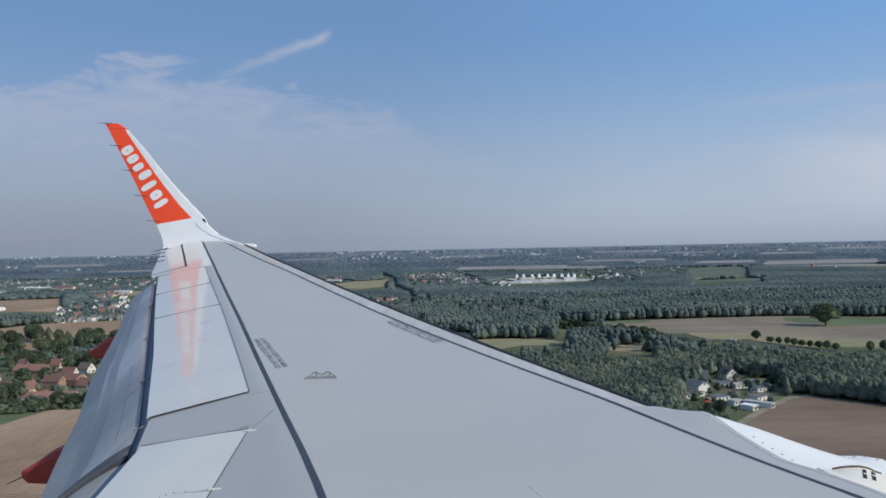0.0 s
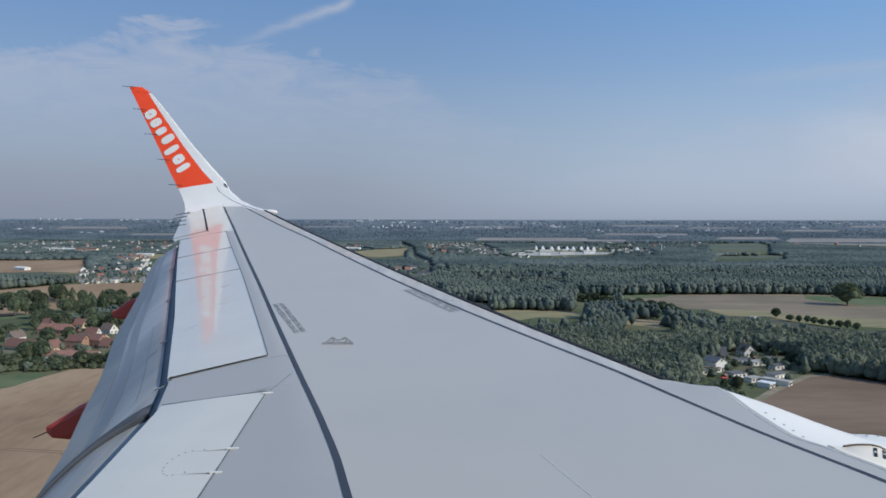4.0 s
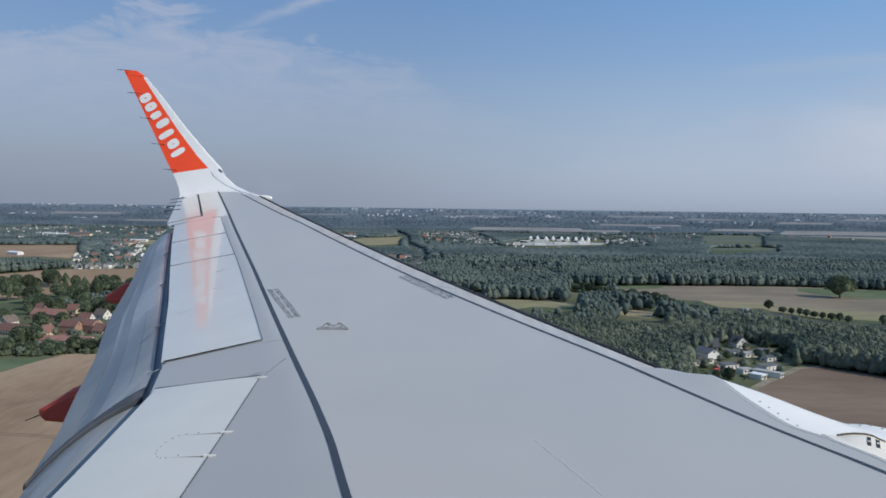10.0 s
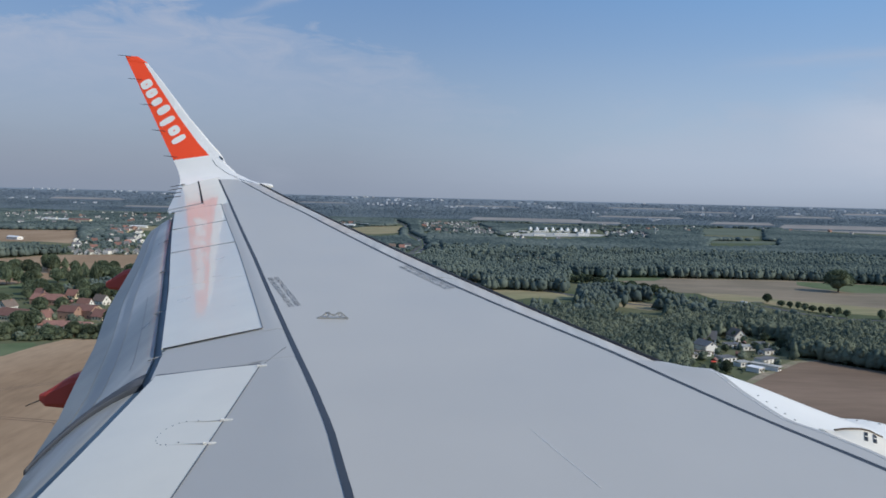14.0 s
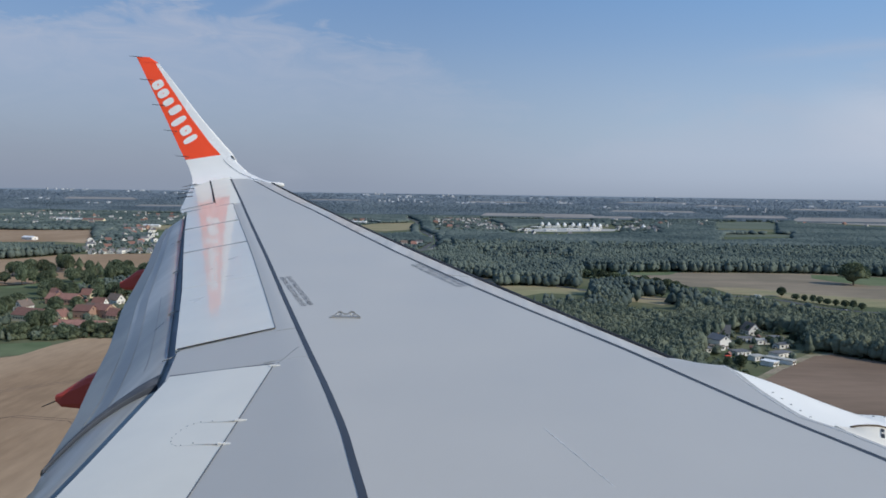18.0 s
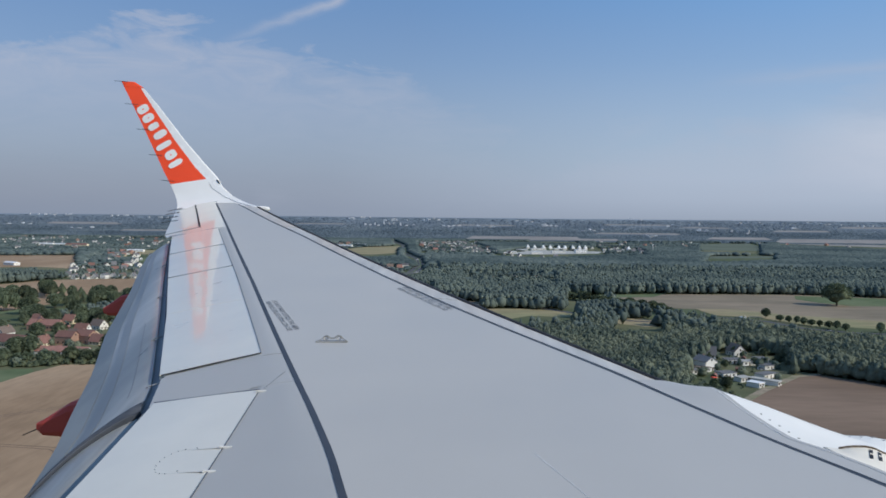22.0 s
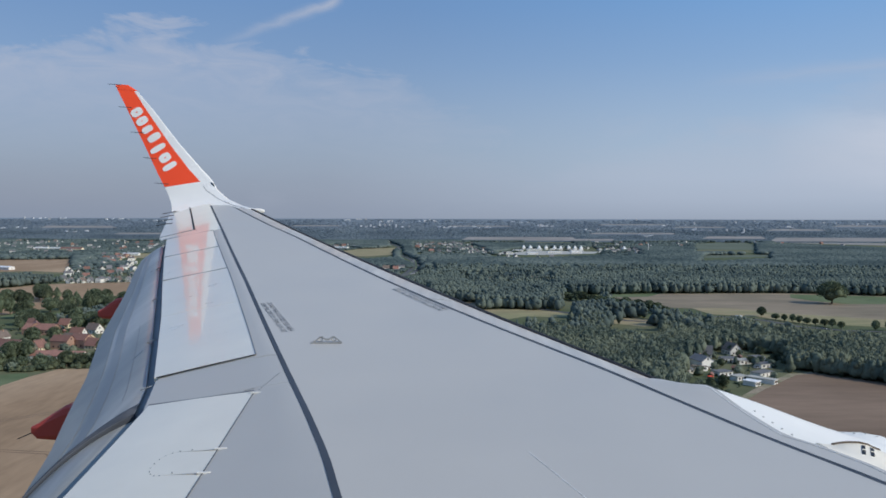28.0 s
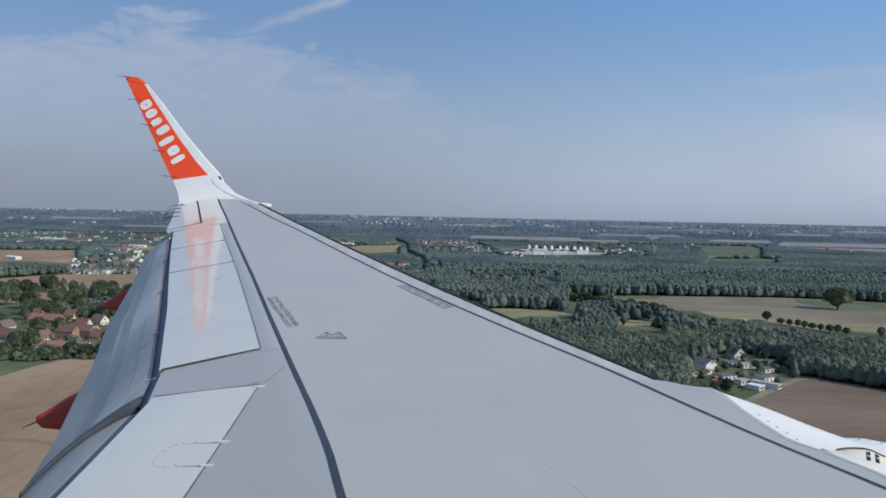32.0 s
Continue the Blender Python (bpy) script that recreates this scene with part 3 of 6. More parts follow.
def flap(y0, y1, ny, drop=0.0, skew=0.0, skew_end=0.0):
    grid = []
    for i in range(ny):
        yy = lerp(y0, y1, i / (ny - 1))
        row = []
        for j in range(15):
            s = j / 14
            y = yy + (skew * (1 - i / (ny - 1)) ** 3 + skew_end * (i / (ny - 1)) ** 3) * (s - 0.5)
            z = lerp(surf_z(spoiler_back(y), y) - 0.075 - drop, flap_back_z(y) - drop * 0.3, s) + 0.03 * math.sin(math.pi * s ** 0.75)
            row.append((lerp(flap_front(y), flap_back(y), s), y, z))
        grid.append(row)
    return grid


def ribbon(grid, j0, j1, lift):
    return [[tuple(Vector(row[j]) + Vector((0, 0, lift))) for j in range(j0, j1 + 1)] for row in grid]


outer = flap(6.22, 13.15, 40, skew=-0.85, skew_end=-0.45)
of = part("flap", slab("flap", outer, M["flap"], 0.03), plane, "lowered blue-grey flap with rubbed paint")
part("flap_strip", slab("flap_strip", ribbon(outer, 7, 9, 0.003), M["flap_reflection"], 0.004), of, "blue-grey strip painting a reflection along the flap")
part("flap_tail", slab("flap_tail", ribbon(outer, 10, 14, 0.003), M["flap_tail"], 0.004), of, "worn trailing part of the flap, ground reflection painted darker")
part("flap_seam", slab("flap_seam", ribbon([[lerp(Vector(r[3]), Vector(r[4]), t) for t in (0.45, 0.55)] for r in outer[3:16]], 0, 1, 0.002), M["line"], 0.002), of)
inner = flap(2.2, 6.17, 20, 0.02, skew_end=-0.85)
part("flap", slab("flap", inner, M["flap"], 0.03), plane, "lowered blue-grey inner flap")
# rubber seal that closes the joint of the two flaps
edge = [Vector(p) for p in outer[0]]
loops = [[p + Vector((0.008 * math.cos(a), -0.014 + 0.012 * math.cos(a), -0.014 + 0.026 * math.sin(a))) for a in [2 * math.pi * i / 8 for i in range(8)]] for p in edge]
part("flap_seal", rings("flap_seal", loops, M["seal"]), plane, "worn dark rubber flap seal")
blade = []
for k in range(15):
    w = 0.62 * (1 - k / 14) ** 1.1 + 0.04
    blade.append([lerp(Vector(outer[0][k]), Vector(outer[2][k]), f * w) + Vector((0, 0, 0.005 + 0.010 * math.sin(math.pi * f))) for f in (0, 0.25, 0.5, 0.75, 1.0)])
part("seal_blade", slab("seal_blade", blade, M["rubber"], 0.006), plane, "worn grey rubber blade beside the flap seal")
# sheet in the slot, its shade put into the colour
slot = [[(x, y, surf_z(spoiler_back(y), y) - lerp(0.035, 0.115, (k / 4) ** 0.6)) for k in range(5) for x in [spoiler_back(y) + lerp(0.06, -slot_width(y) - 0.06, k / 4)]] for y in [lerp(2.3, 13.4, i / 40) for i in range(41)]]
part("flap_slot", slab("flap_slot", slot, M["slot"], 0.01), plane, "slot sheet between spoilers and flap, toned for shade")
# dark strip laid in as the shade below the spoilers' rear edge
for y0, y1 in ((7.14, 13.4),):
    part("slot_shade", slab("slot_shade", [[(spoiler_back(y) + 0.02, y, surf_z(spoiler_back(y), y) - 0.03), (spoiler_back(y) - 0.016, y, surf_z(spoiler_back(y), y) - 0.046)] for y in [lerp(y0, y1, i / 30) for i in range(31)]], M["seal"], 0.004), plane, "dark strip painted as shade under the spoilers")
part("flap_bracket", rod("flap_bracket", (-5.76, 7.06, surf_z(-5.76, 7.06) - 0.02), (-5.85, 7.03, surf_z(-5.76, 7.06) - 0.055), 0.0035, 0.0035, M["fitting"]), plane, "pale bracket across the flap slot")
for y in (8.3, 9.9, 11.6):
    x0, x1, z = spoiler_back(y) - 0.03, spoiler_back(y) - slot_width(y) - 0.08, surf_z(spoiler_back(y), y)
    part("flap_bracket", slab("flap_bracket", [[(x0, y - 0.010, z - 0.035), (x0, y + 0.010, z - 0.035)], [((x0 + x1) / 2, y - 0.0, z - 0.05), ((x0 + x1) / 2, y + 0.02, z - 0.05)], [(x1, y + 0.0, z - 0.095), (x1, y + 0.015, z - 0.095)]], M["slot"], 0.012), plane)


# flap track fairings with red tails
def track_fairing(y, sections):
    loops = []
    for x, top, low, half in sections:
        cz, high = (top + low) / 2, (top - low) / 2
        loops.append([(x, y + half * math.copysign(abs(math.cos(a)) ** 0.45, math.cos(a)), cz + high * math.copysign(abs(math.sin(a)) ** 0.45, math.sin(a))) for a in [2 * math.pi * (i + 0.5) / 12 for i in range(12)]])
    f = part("flap_track_fairing", rings("flap_track_fairing", loops, M["red"], smooth=False), plane, "orange-red flap track fairing tail")
    x, top, low, half = sections[0]
    part("static_wick", rod("static_wick", (x + 0.01, y, low + 0.01), (x - 0.13, y, low - 0.05), 0.005, 0.003, M["black"]), f)


track_fairing(7.6, [(-6.87, -0.055, -0.11, 0.05), (-6.82, -0.03, -0.15, 0.07), (-6.61, 0.105, -0.16, 0.11), (-6.2, 0.20, -0.17, 0.13), (-5.6, 0.22, -0.10, 0.13), (-5.2, 0.2, 0.0, 0.06)])
track_fairing(11.3, [(-8.0, 0.425, 0.36, 0.05), (-7.95, 0.45, 0.33, 0.07), (-7.77, 0.575, 0.32, 0.11), (-7.4, 0.66, 0.32, 0.13), (-6.9, 0.68, 0.36, 0.13), (-6.5, 0.62, 0.44, 0.06)])

# ---- upturned wing tip ----
TIP_LEAD = [(-7.20, 16.05, 1.775), (-7.55, 16.36, 1.86), (-7.86, 16.56, 1.985), (-8.10, 16.69, 2.17), (-8.23, 16.78, 2.36), (-8.47, 16.85, 2.60), (-8.91, 16.98, 3.07), (-9.50, 17.19, 3.765), (-9.84, 17.30, 4.14), (-10.04, 17.335, 4.268)]
TIP_BACK = [(-8.82, 16.20, 1.74), (-8.88, 16.42, 1.80), (-8.95, 16.58, 1.92), (-9.03, 16.68, 2.06), (-9.12, 16.73, 2.22), (-9.27, 16.80, 2.47), (-9.59, 16.98, 3.04), (-9.98, 17.17, 3.73), (-10.24, 17.30, 4.18), (-10.30, 17.335, 4.285)]
TIP_SPLIT = [0.10, 0.12, 0.16, 0.22, 0.245, 0.27, 0.28, 0.26, 0.16, 0.05]


def tip_point(i, s, side):
    a, b = Vector(TIP_LEAD[i]), Vector(TIP_BACK[i])
    chord = b - a
    j0, j1 = max(0, i - 1), min(len(TIP_LEAD) - 1, i + 1)
    span = ((Vector(TIP_LEAD[j1]) + Vector(TIP_BACK[j1])) - (Vector(TIP_LEAD[j0]) + Vector(TIP_BACK[j0]))).normalized()
    out = chord.cross(span).normalized()
    if out.y < 0 or (i < 1 and out.z > 0):
        out = -out
    if i < 3:
        out = out if out.z < 0 else -out
    th = 0.12 * chord.length * (1.35 * math.sqrt(max(s, 0)) * (1 - s))
    return a + chord * s + out * (th if side else -0.10 * th)


def tip_shell(i0, i1, s0, s1, wrap, ns=8):
    """Inner face from s0 to s1; wrap: also round the nose and over the outer face."""
    loops = []
    for i in range(i0, i1 + 1):
        p0, p1 = (TIP_SPLIT[i] if s0 == "split" else s0), (TIP_SPLIT[i] if s1 == "split" else s1)
        row = [tip_point(i, lerp(p0, p1, k / (ns - 1)), False) for k in range(ns)]
        if wrap:
            row = [tip_point(i, p1 * (1 - k / 5) ** 1.6, True) for k in range(5)] + row
        loops.append(row)
    return loops


wl_tip = part("winglet", rings("winglet", [[tip_point(i, s, True) + Vector((0, 0.006, -0.004)) for s in (0.02, 0.1, 0.2, 0.35, 0.5, 0.7, 0.85, 1.0)] + [tip_point(i, s, False) + Vector((0, 0.006, -0.004)) for s in (0.97, 0.8, 0.6, 0.4, 0.2, 0.05)] for i in range(10)], M["white"]), plane, "white upturned wing tip with an orange panel")
part("tip_cap", rings("tip_cap", [[p + Vector((0.002, -0.003, 0.004)) for p in row] for row in tip_shell(8, 9, 0.0, 1.0, True)], M["orange"], caps=False, closed=False), wl_tip, "orange top of the wing tip")
part("nose_strip", rings("nose_strip", tip_shell(0, 8, 0.0, "split", True), M["tip_metal"], caps=False, closed=False), wl_tip, "pale metallic leading edge strip")
part("colour_panel", rings("colour_panel", tip_shell(4, 9, "split", 1.0, False), M["orange"], caps=False, closed=False), wl_tip, "bright orange painted panel")
part("root_panel", rings("root_panel", tip_shell(0, 4, "split", 1.0, False), M["white"], caps=False, closed=False), wl_tip, "white panel below the orange")
part("panel_seam", rings("panel_seam", [[lerp(tip_point(i, TIP_SPLIT[i], False), tip_point(i + 1, TIP_SPLIT[i + 1], False), f) + Vector((0.0, -0.004, 0.004)) + e * 0.004 for e in (Vector((1, 0, 0)), Vector((0, 0, 1)), Vector((-1, 0, 0)), Vector((0, 0, -1)))] for i in range(4) for f in (0, 0.5)], M["line"]), wl_tip, "thin dark seam beside the leading edge strip")
# end cap of the slat line, with the lamp window
lamp = Vector((-8.225, 16.755, 2.30))
lamp_way = (Vector(TIP_LEAD[3]) - Vector(TIP_LEAD[5])).normalized()
part("tip_light", rings("tip_light", [[lamp + lamp_way * u + Vector((r * math.cos(a), -0.01 + r * math.sin(a) * 0.8, r * 0.4 * math.sin(a))) for a in [2 * math.pi * i / 10 for i in range(10)]] for u, r in ((-0.02, 0.008), (0.0, 0.02), (0.05, 0.018), (0.10, 0.004))], M["pane"]), wl_tip, "dark lamp window in the leading edge")
cap = [[(-7.12 + dx, 16.02 + 0.03 * dx + h * 0.6 * math.cos(a), 1.745 + h * math.sin(a)) for a in [2 * math.pi * i / 12 for i in range(12)]] for dx, h in ((-0.75, 0.03), (-0.35, 0.055), (-0.02, 0.05), (0.05, 0.03), (0.07, 0.005))]
part("tip_fairing", rings("tip_fairing", cap, M["white"]), wl_tip, "rounded white end of the leading edge")

# the airline's mark, as plain white shapes
axis0, axis1 = Vector((-9.86, 17.17, 3.79)), Vector((-9.02, 16.80, 2.60))
along = (axis1 - axis0).normalized()
inward = Vector((0.12, -0.95, 0.27)).normalized()
across = along.cross(inward).normalized()
inward = across.cross(along).normalized()


face_points = [lerp(tip_point(i, s / 20, False), tip_point(i + 1, s / 20, False), f / 10) for i in range(4, 8) for f in range(10) for s in range(3, 21)]


def disc(outline, lift):
    """Points of the mark, laid on the panel's face."""
    out = []
    for u, v in outline:
        p = axis0 + along * u + across * v
        for _ in range(2):
            q = min(face_points, key=lambda f: (f - p).length_squared)
            p = p + inward * (q - p).dot(inward)
        out.append(p + inward * lift)
    return out


def ring_shape(cu, cv, ru, rv, hole):
    pw = 0.7
    pts = [(cu + ru * math.copysign(abs(math.cos(a)) ** pw, math.cos(a)), cv + rv * math.copysign(abs(math.sin(a)) ** pw, math.sin(a))) for a in [2 * math.pi * i / 20 for i in range(20)]]
    inn = [(cu + ru * hole * math.cos(a), cv + rv * hole * math.sin(a)) for a in [2 * math.pi * i / 20 for i in range(20)]]
    loops = [disc(pts, 0.001), disc(pts, 0.007), disc(inn, 0.007), disc(inn, 0.001)]
    return rings("mark", loops, M["white"], caps=False, smooth=False)


total = (axis1 - axis0).length
for k, (u, ru, rv, v, hole) in enumerate(((0.07, 0.092, 0.115, 0.0, 0.16), (0.23, 0.085, 0.115, 0.0, 0.14), (0.385, 0.07, 0.11, 0.0, 0.03), (0.545, 0.078, 0.135, -0.03, 0.05), (0.72, 0.062, 0.16, 0.02, 0.03), (0.90, 0.092, 0.115, 0.0, 0.16), (1.05, 0.06, 0.145, 0.01, 0.03))):
    part("mark", ring_shape(u * total / 1.09, v, ru, rv, hole), wl_tip, "plain white mark on the orange panel")

# static wicks
for z, x, y in ((4.27, -10.28, 17.33), (3.80, -10.02, 17.20), (3.29, -9.73, 17.05), (2.78, -9.44, 16.90), (2.28, -9.16, 16.75)):
    part("static_wick", rod("static_wick", (x + 0.12, y - 0.05, z - 0.005), (x - 0.15, y - 0.02, z + 0.02), 0.007, 0.004, M["black"]), wl_tip, "thin black static wick")
for root, end in (((-8.545, 15.52, 1.735), (-8.728, 15.47, 1.682)), ((-8.418, 15.037, 1.656), (-8.584, 14.987, 1.615)), ((-8.276, 14.573, 1.582), (-8.454, 14.523, 1.542)), ((-8.134, 14.14, 1.513), (-8.324, 14.09, 1.475))):
    part("static_wick", rod("static_wick", Vector(root) + Vector((0.05, 0, 0)), end, 0.007, 0.004, M["black"]), plane, "thin black static wick")

# ---- small fittings on the wing ----
# rope fitting: two steel loops on a plate
fx, fy = -4.65, 7.46
hook = part("rope_fitting", block("rope_fitting", (fx - 0.12, fy - 0.03, top_z(fy) - 0.004), (fx + 0.11, fy + 0.03, top_z(fy) + 0.006), M["fitting"], 0.002), plane, "steel rope fitting with two eyes")
prof = [(-0.12, 0.004), (-0.085, 0.018), (-0.06, 0.042), (-0.035, 0.046), (-0.012, 0.03), (0.012, 0.03), (0.035, 0.048), (0.06, 0.045), (0.085, 0.022), (0.112, 0.004)]
part("eye_plate", rings("eye_plate", [[(fx + u, fy + t, top_z(fy) + max(w, 0.004)) for u, w in prof] + [(fx + u, fy + t, top_z(fy) + max(0.003, w - 0.012)) for u, w in prof[::-1]] for t in (-0.008, 0.008)], M["fitting"], smooth=False), hook, "double-humped steel plate")
for u in (-0.048, 0.048):
    part("eye", rings("eye", [[(fx + u + r * math.cos(a), fy + t, top_z(fy) + 0.027 + r * math.sin(a)) for a in [2 * math.pi * i / 14 for i in range(14)]] for r, t in ((0.018, -0.01), (0.018, 0.01), (0.010, 0.01), (0.010, -0.01), (0.018, -0.01))], M["fitting"], caps=False), hook)


# stencilled notices on the skin
def lettering(words):
    """Flat letters as a mesh, one unit long and one high."""
    curve = bpy.data.curves.new("lettering", "FONT")
    curve.body = words
    curve.resolution_u = 2
    ob = bpy.data.objects.new("lettering", curve)
    me = ob.to_mesh().copy()
    ob.to_mesh_clear()
    bpy.data.objects.remove(ob)
    bpy.data.curves.remove(curve)
    co = np.array([v.co[:] for v in me.vertices])
    lo, hi = co.min(0), co.max(0)
    flat = (co - lo) / np.maximum(hi - lo, 1e-6)
    return flat[:, 0], flat[:, 1], [tuple(p.vertices) for p in me.polygons]


def notice(p0, p1, step, high, words):
    """Two rows that run from the tip towards the root; the rear one is upside down."""
    lu, lv, faces = lettering(words)
    a, b = Vector(p0), Vector(p1)
    way = b - a
    side = Vector((-way.y, way.x)).normalized()
    for r in (0, 1):
        verts = []
        for u, v in zip(lu, lv):
            s, t = (u, v) if r else (1 - u, 1 - v)
            p = a + way * s + side * (r * step + t * high)
            verts.append((p.x, p.y, top_z(p.y) + 0.0025))
        part("notice", mesh_of("notice", verts, faces, M["stencil"]), plane, "dark stencilled words do not walk outside this area")


notice((-5.445, 8.76), (-5.045, 7.76), 0.058, 0.044, "DO NOT WALK OUTSIDE THIS AREA")
notice((-4.315, 9.38), (-3.845, 8.47), 0.062, 0.048, "DO NOT WALK OUTSIDE THIS AREA")
for x, y in ((-4.925, 6.44), (-4.93, 5.71), (-4.94, 5.46)):
    part("hinge_fitting", block("hinge_fitting", (x - 0.035, y - 0.006, surf_z(x, y) - 0.004), (x + 0.03, y + 0.006, surf_z(x, y) + 0.007), M["fairing"], 0.002), plane, "small pale hinge fitting")


RIVET = {}


def studs(points, r, mat, parent, label=""):
    """Flat rivet heads, each a part on one shared mesh."""
    if r not in RIVET:
        rim = [(r * math.cos(2 * math.pi * i / 8), r * math.sin(2 * math.pi * i / 8)) for i in range(8)]
        RIVET[r] = rings("rivet", [[(x, y, -0.002) for x, y in rim], [(x, y, 0.0015) for x, y in rim], [(x * 0.7, y * 0.7, 0.002) for x, y in rim]], mat)
    for p in points:
        part("rivet", RIVET[r], parent, label, at=pose(*p))


arc = [(-5.17 + 0.09 * math.cos(a) + 0.10 * max(0, math.cos(a)), 5.645 + 0.125 * math.sin(a)) for a in [math.pi * (0.5 + i / 9) - math.pi * 0.02 for i in range(-7, 17)]]
for run in ([(-4.965, 5.712), (-5.05, 5.735), (-5.12, 5.755), (-5.17, 5.77), (-5.225, 5.75)], [(-4.965, 5.462), (-5.05, 5.49), (-5.12, 5.51), (-5.18, 5.52), (-5.235, 5.545)]):
    part("dirt_streak", slab("dirt_streak", [[(x, y - w, surf_z(x, y) + 0.0046), (x, y + w, surf_z(x, y) + 0.0046)] for (x, y), w in zip(run, (0.006, 0.005, 0.004, 0.003, 0.0015))], M["smear"], 0.0006), plane, "faint brown dirt streak behind a hinge")
studs([(x, y, surf_z(x, y) + 0.0062) for x, y in arc if x < -5.08], 0.0026, M["rubber"], plane, "small dark rivet head")
studs([(-4.92 + 0.008 * i, 6.49 + 0.025 * i, surf_z(-4.92 + 0.008 * i, 6.49 + 0.025 * i)) for i in range(10)], 0.004, M["line"], plane, "small dark rivet head")
part("scratch", slab("scratch", [[(lerp(-3.40, -3.18, s), lerp(5.46, 4.88, s), top_z(lerp(5.46, 4.88, s)) + 0.0015), (lerp(-3.40, -3.18, s) + 0.0025, lerp(5.46, 4.88, s), top_z(lerp(5.46, 4.88, s)) + 0.0015)] for s in (0, 0.2, 0.4, 0.6, 0.8, 1)], M["white"], 0.001), plane)

# ---- engine mount and nacelle ----
crest_z = table([-2.6, -2.28, -2.2, -2.13, -1.925, -1.686, -1.5, -1.39, -0.9, 0.0, 1.0], [0.575, 0.487, 0.464, 0.442, 0.374, 0.283, 0.216, 0.185, 0.05, -0.2, -0.4])


MOUNT_Y = [5.0, 5.30, 5.535, 5.613, 5.677, 5.815, 5.958, 6.096, 6.224, 6.352, 6.446, 6.6]
edge_x = table(MOUNT_Y, [-1.78, -1.87, -2.0, -2.065, -2.11, -2.14, -2.163, -2.188, -2.208, -2.231, -2.268, -2.30])


def hump(x, y):
    """Height of the wing skin where it swells towards the engine mount."""
    s = min(1.0, max(0.0, (x - slat_back(y)) / max(0.05, edge_x(y) - slat_back(y))))
    return top_z(y) + 0.020 * s * s * (3 - 2 * s) * math.exp(-((y - 6.40) / 0.22) ** 2) - 0.062 * s ** 3 * min(1, max(0, y - 6.44) / 0.2)


def cover_z(x, y):
    e = edge_x(y)
    return hump(e, y) + crest_z(x) - crest_z(e) - 2.4 * max(0, y - 6.41) ** 1.5 + 0.001


skin = []
for i in range(26):
    y = lerp(5.0, 6.62, i / 25)
    skin.append([(x, y, hump(x, y) - 0.001) for x in [lerp(slat_back(y) + 0.018, lerp(edge_x(y) + 0.03, lead(y) - 0.01, min(1, max(0, (y - 6.42) / 0.2)) ** 0.8), k / 15) for k in range(16)]])
part("mount_skin", slab("mount_skin", skin, M["wing"], 0.05), plane, "grey skin rising to the engine mount")


def mount_panel(nx, ny):
    """White cover whose rear edge runs aslant."""
    grid = []
    for i in range(nx):
        s = i / (nx - 1)
        grid.append([(x, y, cover_z(x, y)) for x, y in [(lerp(edge_x(y), 0.6, s ** 1.5), y) for y in [lerp(5.0, 6.62, j / (ny - 1)) for j in range(ny)]]])
    return grid


cover = part("mount_cover", slab("mount_cover", mount_panel(24, 30), M["fairing"], 0.03), plane, "white riveted engine mount cover")
row = [(edge_x(y) + 0.13, y, cover_z(edge_x(y) + 0.13, y) + 0.002) for y in [5.36 + 0.085 * i for i in range(10)]]
studs(row, 0.007, M["fitting"], cover)


crest_line = table([-1.96, -1.876, -1.843, -1.80, -1.745, -1.703, -1.668, -1.58], [0.352, 0.340, 0.347, 0.350, 0.349, 0.340, 0.322, 0.290])
near_line = table([-1.96, -1.89, -1.80, -1.58], [5.46, 5.40, 5.36, 5.34])


def blister(x, t):
    """The swollen access panel: t = 0 at its near edge, 1 on its crest."""
    y0 = near_line(x)
    y = lerp(y0, 5.62, t)
    z0 = cover_z(max(x, edge_x(y0)), y0) + 0.003
    return Vector((x, y, max(lerp(z0, crest_line(x), t ** 1.4), cover_z(x, y) + 0.003)))


hatch = []
for i in range(20):
    x = lerp(-1.945, -1.585, i / 19)
    hatch.append([blister(x, t / 9) for t in range(10)] + [Vector((x, 5.645, crest_line(x) - 0.006)), Vector((x, 5.68, min(crest_line(x), cover_z(x, 5.68)) - 0.02))])
hp = part("access_panel", slab("access_panel", hatch, M["cream"], 0.012), plane, "cream weathered access panel with two vents")
for x in (-1.733, -1.690):
    part("vent", slab("vent", [[blister(x + k + 0.13 * (t - 0.94), t) + Vector((0, -0.003, 0.002)) for k in (-0.009, 0.009)] for t in (0.62, 0.74, 0.86, 0.94)], M["black"], 0.003), hp, "dark vent slot")
    part("vent_bar", slab("vent_bar", [[blister(x + k + 0.13 * (t - 0.94), t) + Vector((0, -0.005, 0.004)) for k in (-0.008, 0.008)] for t in (0.77, 0.80)], M["cream"], 0.002), hp)
rim = [Vector((x, 5.622, crest_line(x) + 0.004)) for x in [lerp(-1.88, -1.64, i / 16) for i in range(17)]]
part("panel_rim", rings("panel_rim", [[p + Vector((0, 0.005 * math.cos(a), 0.005 * math.sin(a))) for a in [2 * math.pi * i / 6 for i in range(6)]] for p in rim], M["bark"]), hp, "thin brown worn rim of the panel")
# the outer side of the engine mount, ahead of the wing
side = []
for i in range(9):
    x = lerp(-1.62, -0.55, i / 8)
    z = float(np.interp(x, [-1.62, -1.39, -1.154, -1.07, -0.55], [0.165, 0.153, 0.146, 0.120, -0.12]))
    side.append([(x - 0.10, 6.40, cover_z(x - 0.10, 6.40) - 0.004), (x - 0.05, 6.50, z + 0.006), (x, 6.60, z), (x + 0.03, 6.68, z - 0.03), (x + 0.05, 6.74, z - 0.12)])
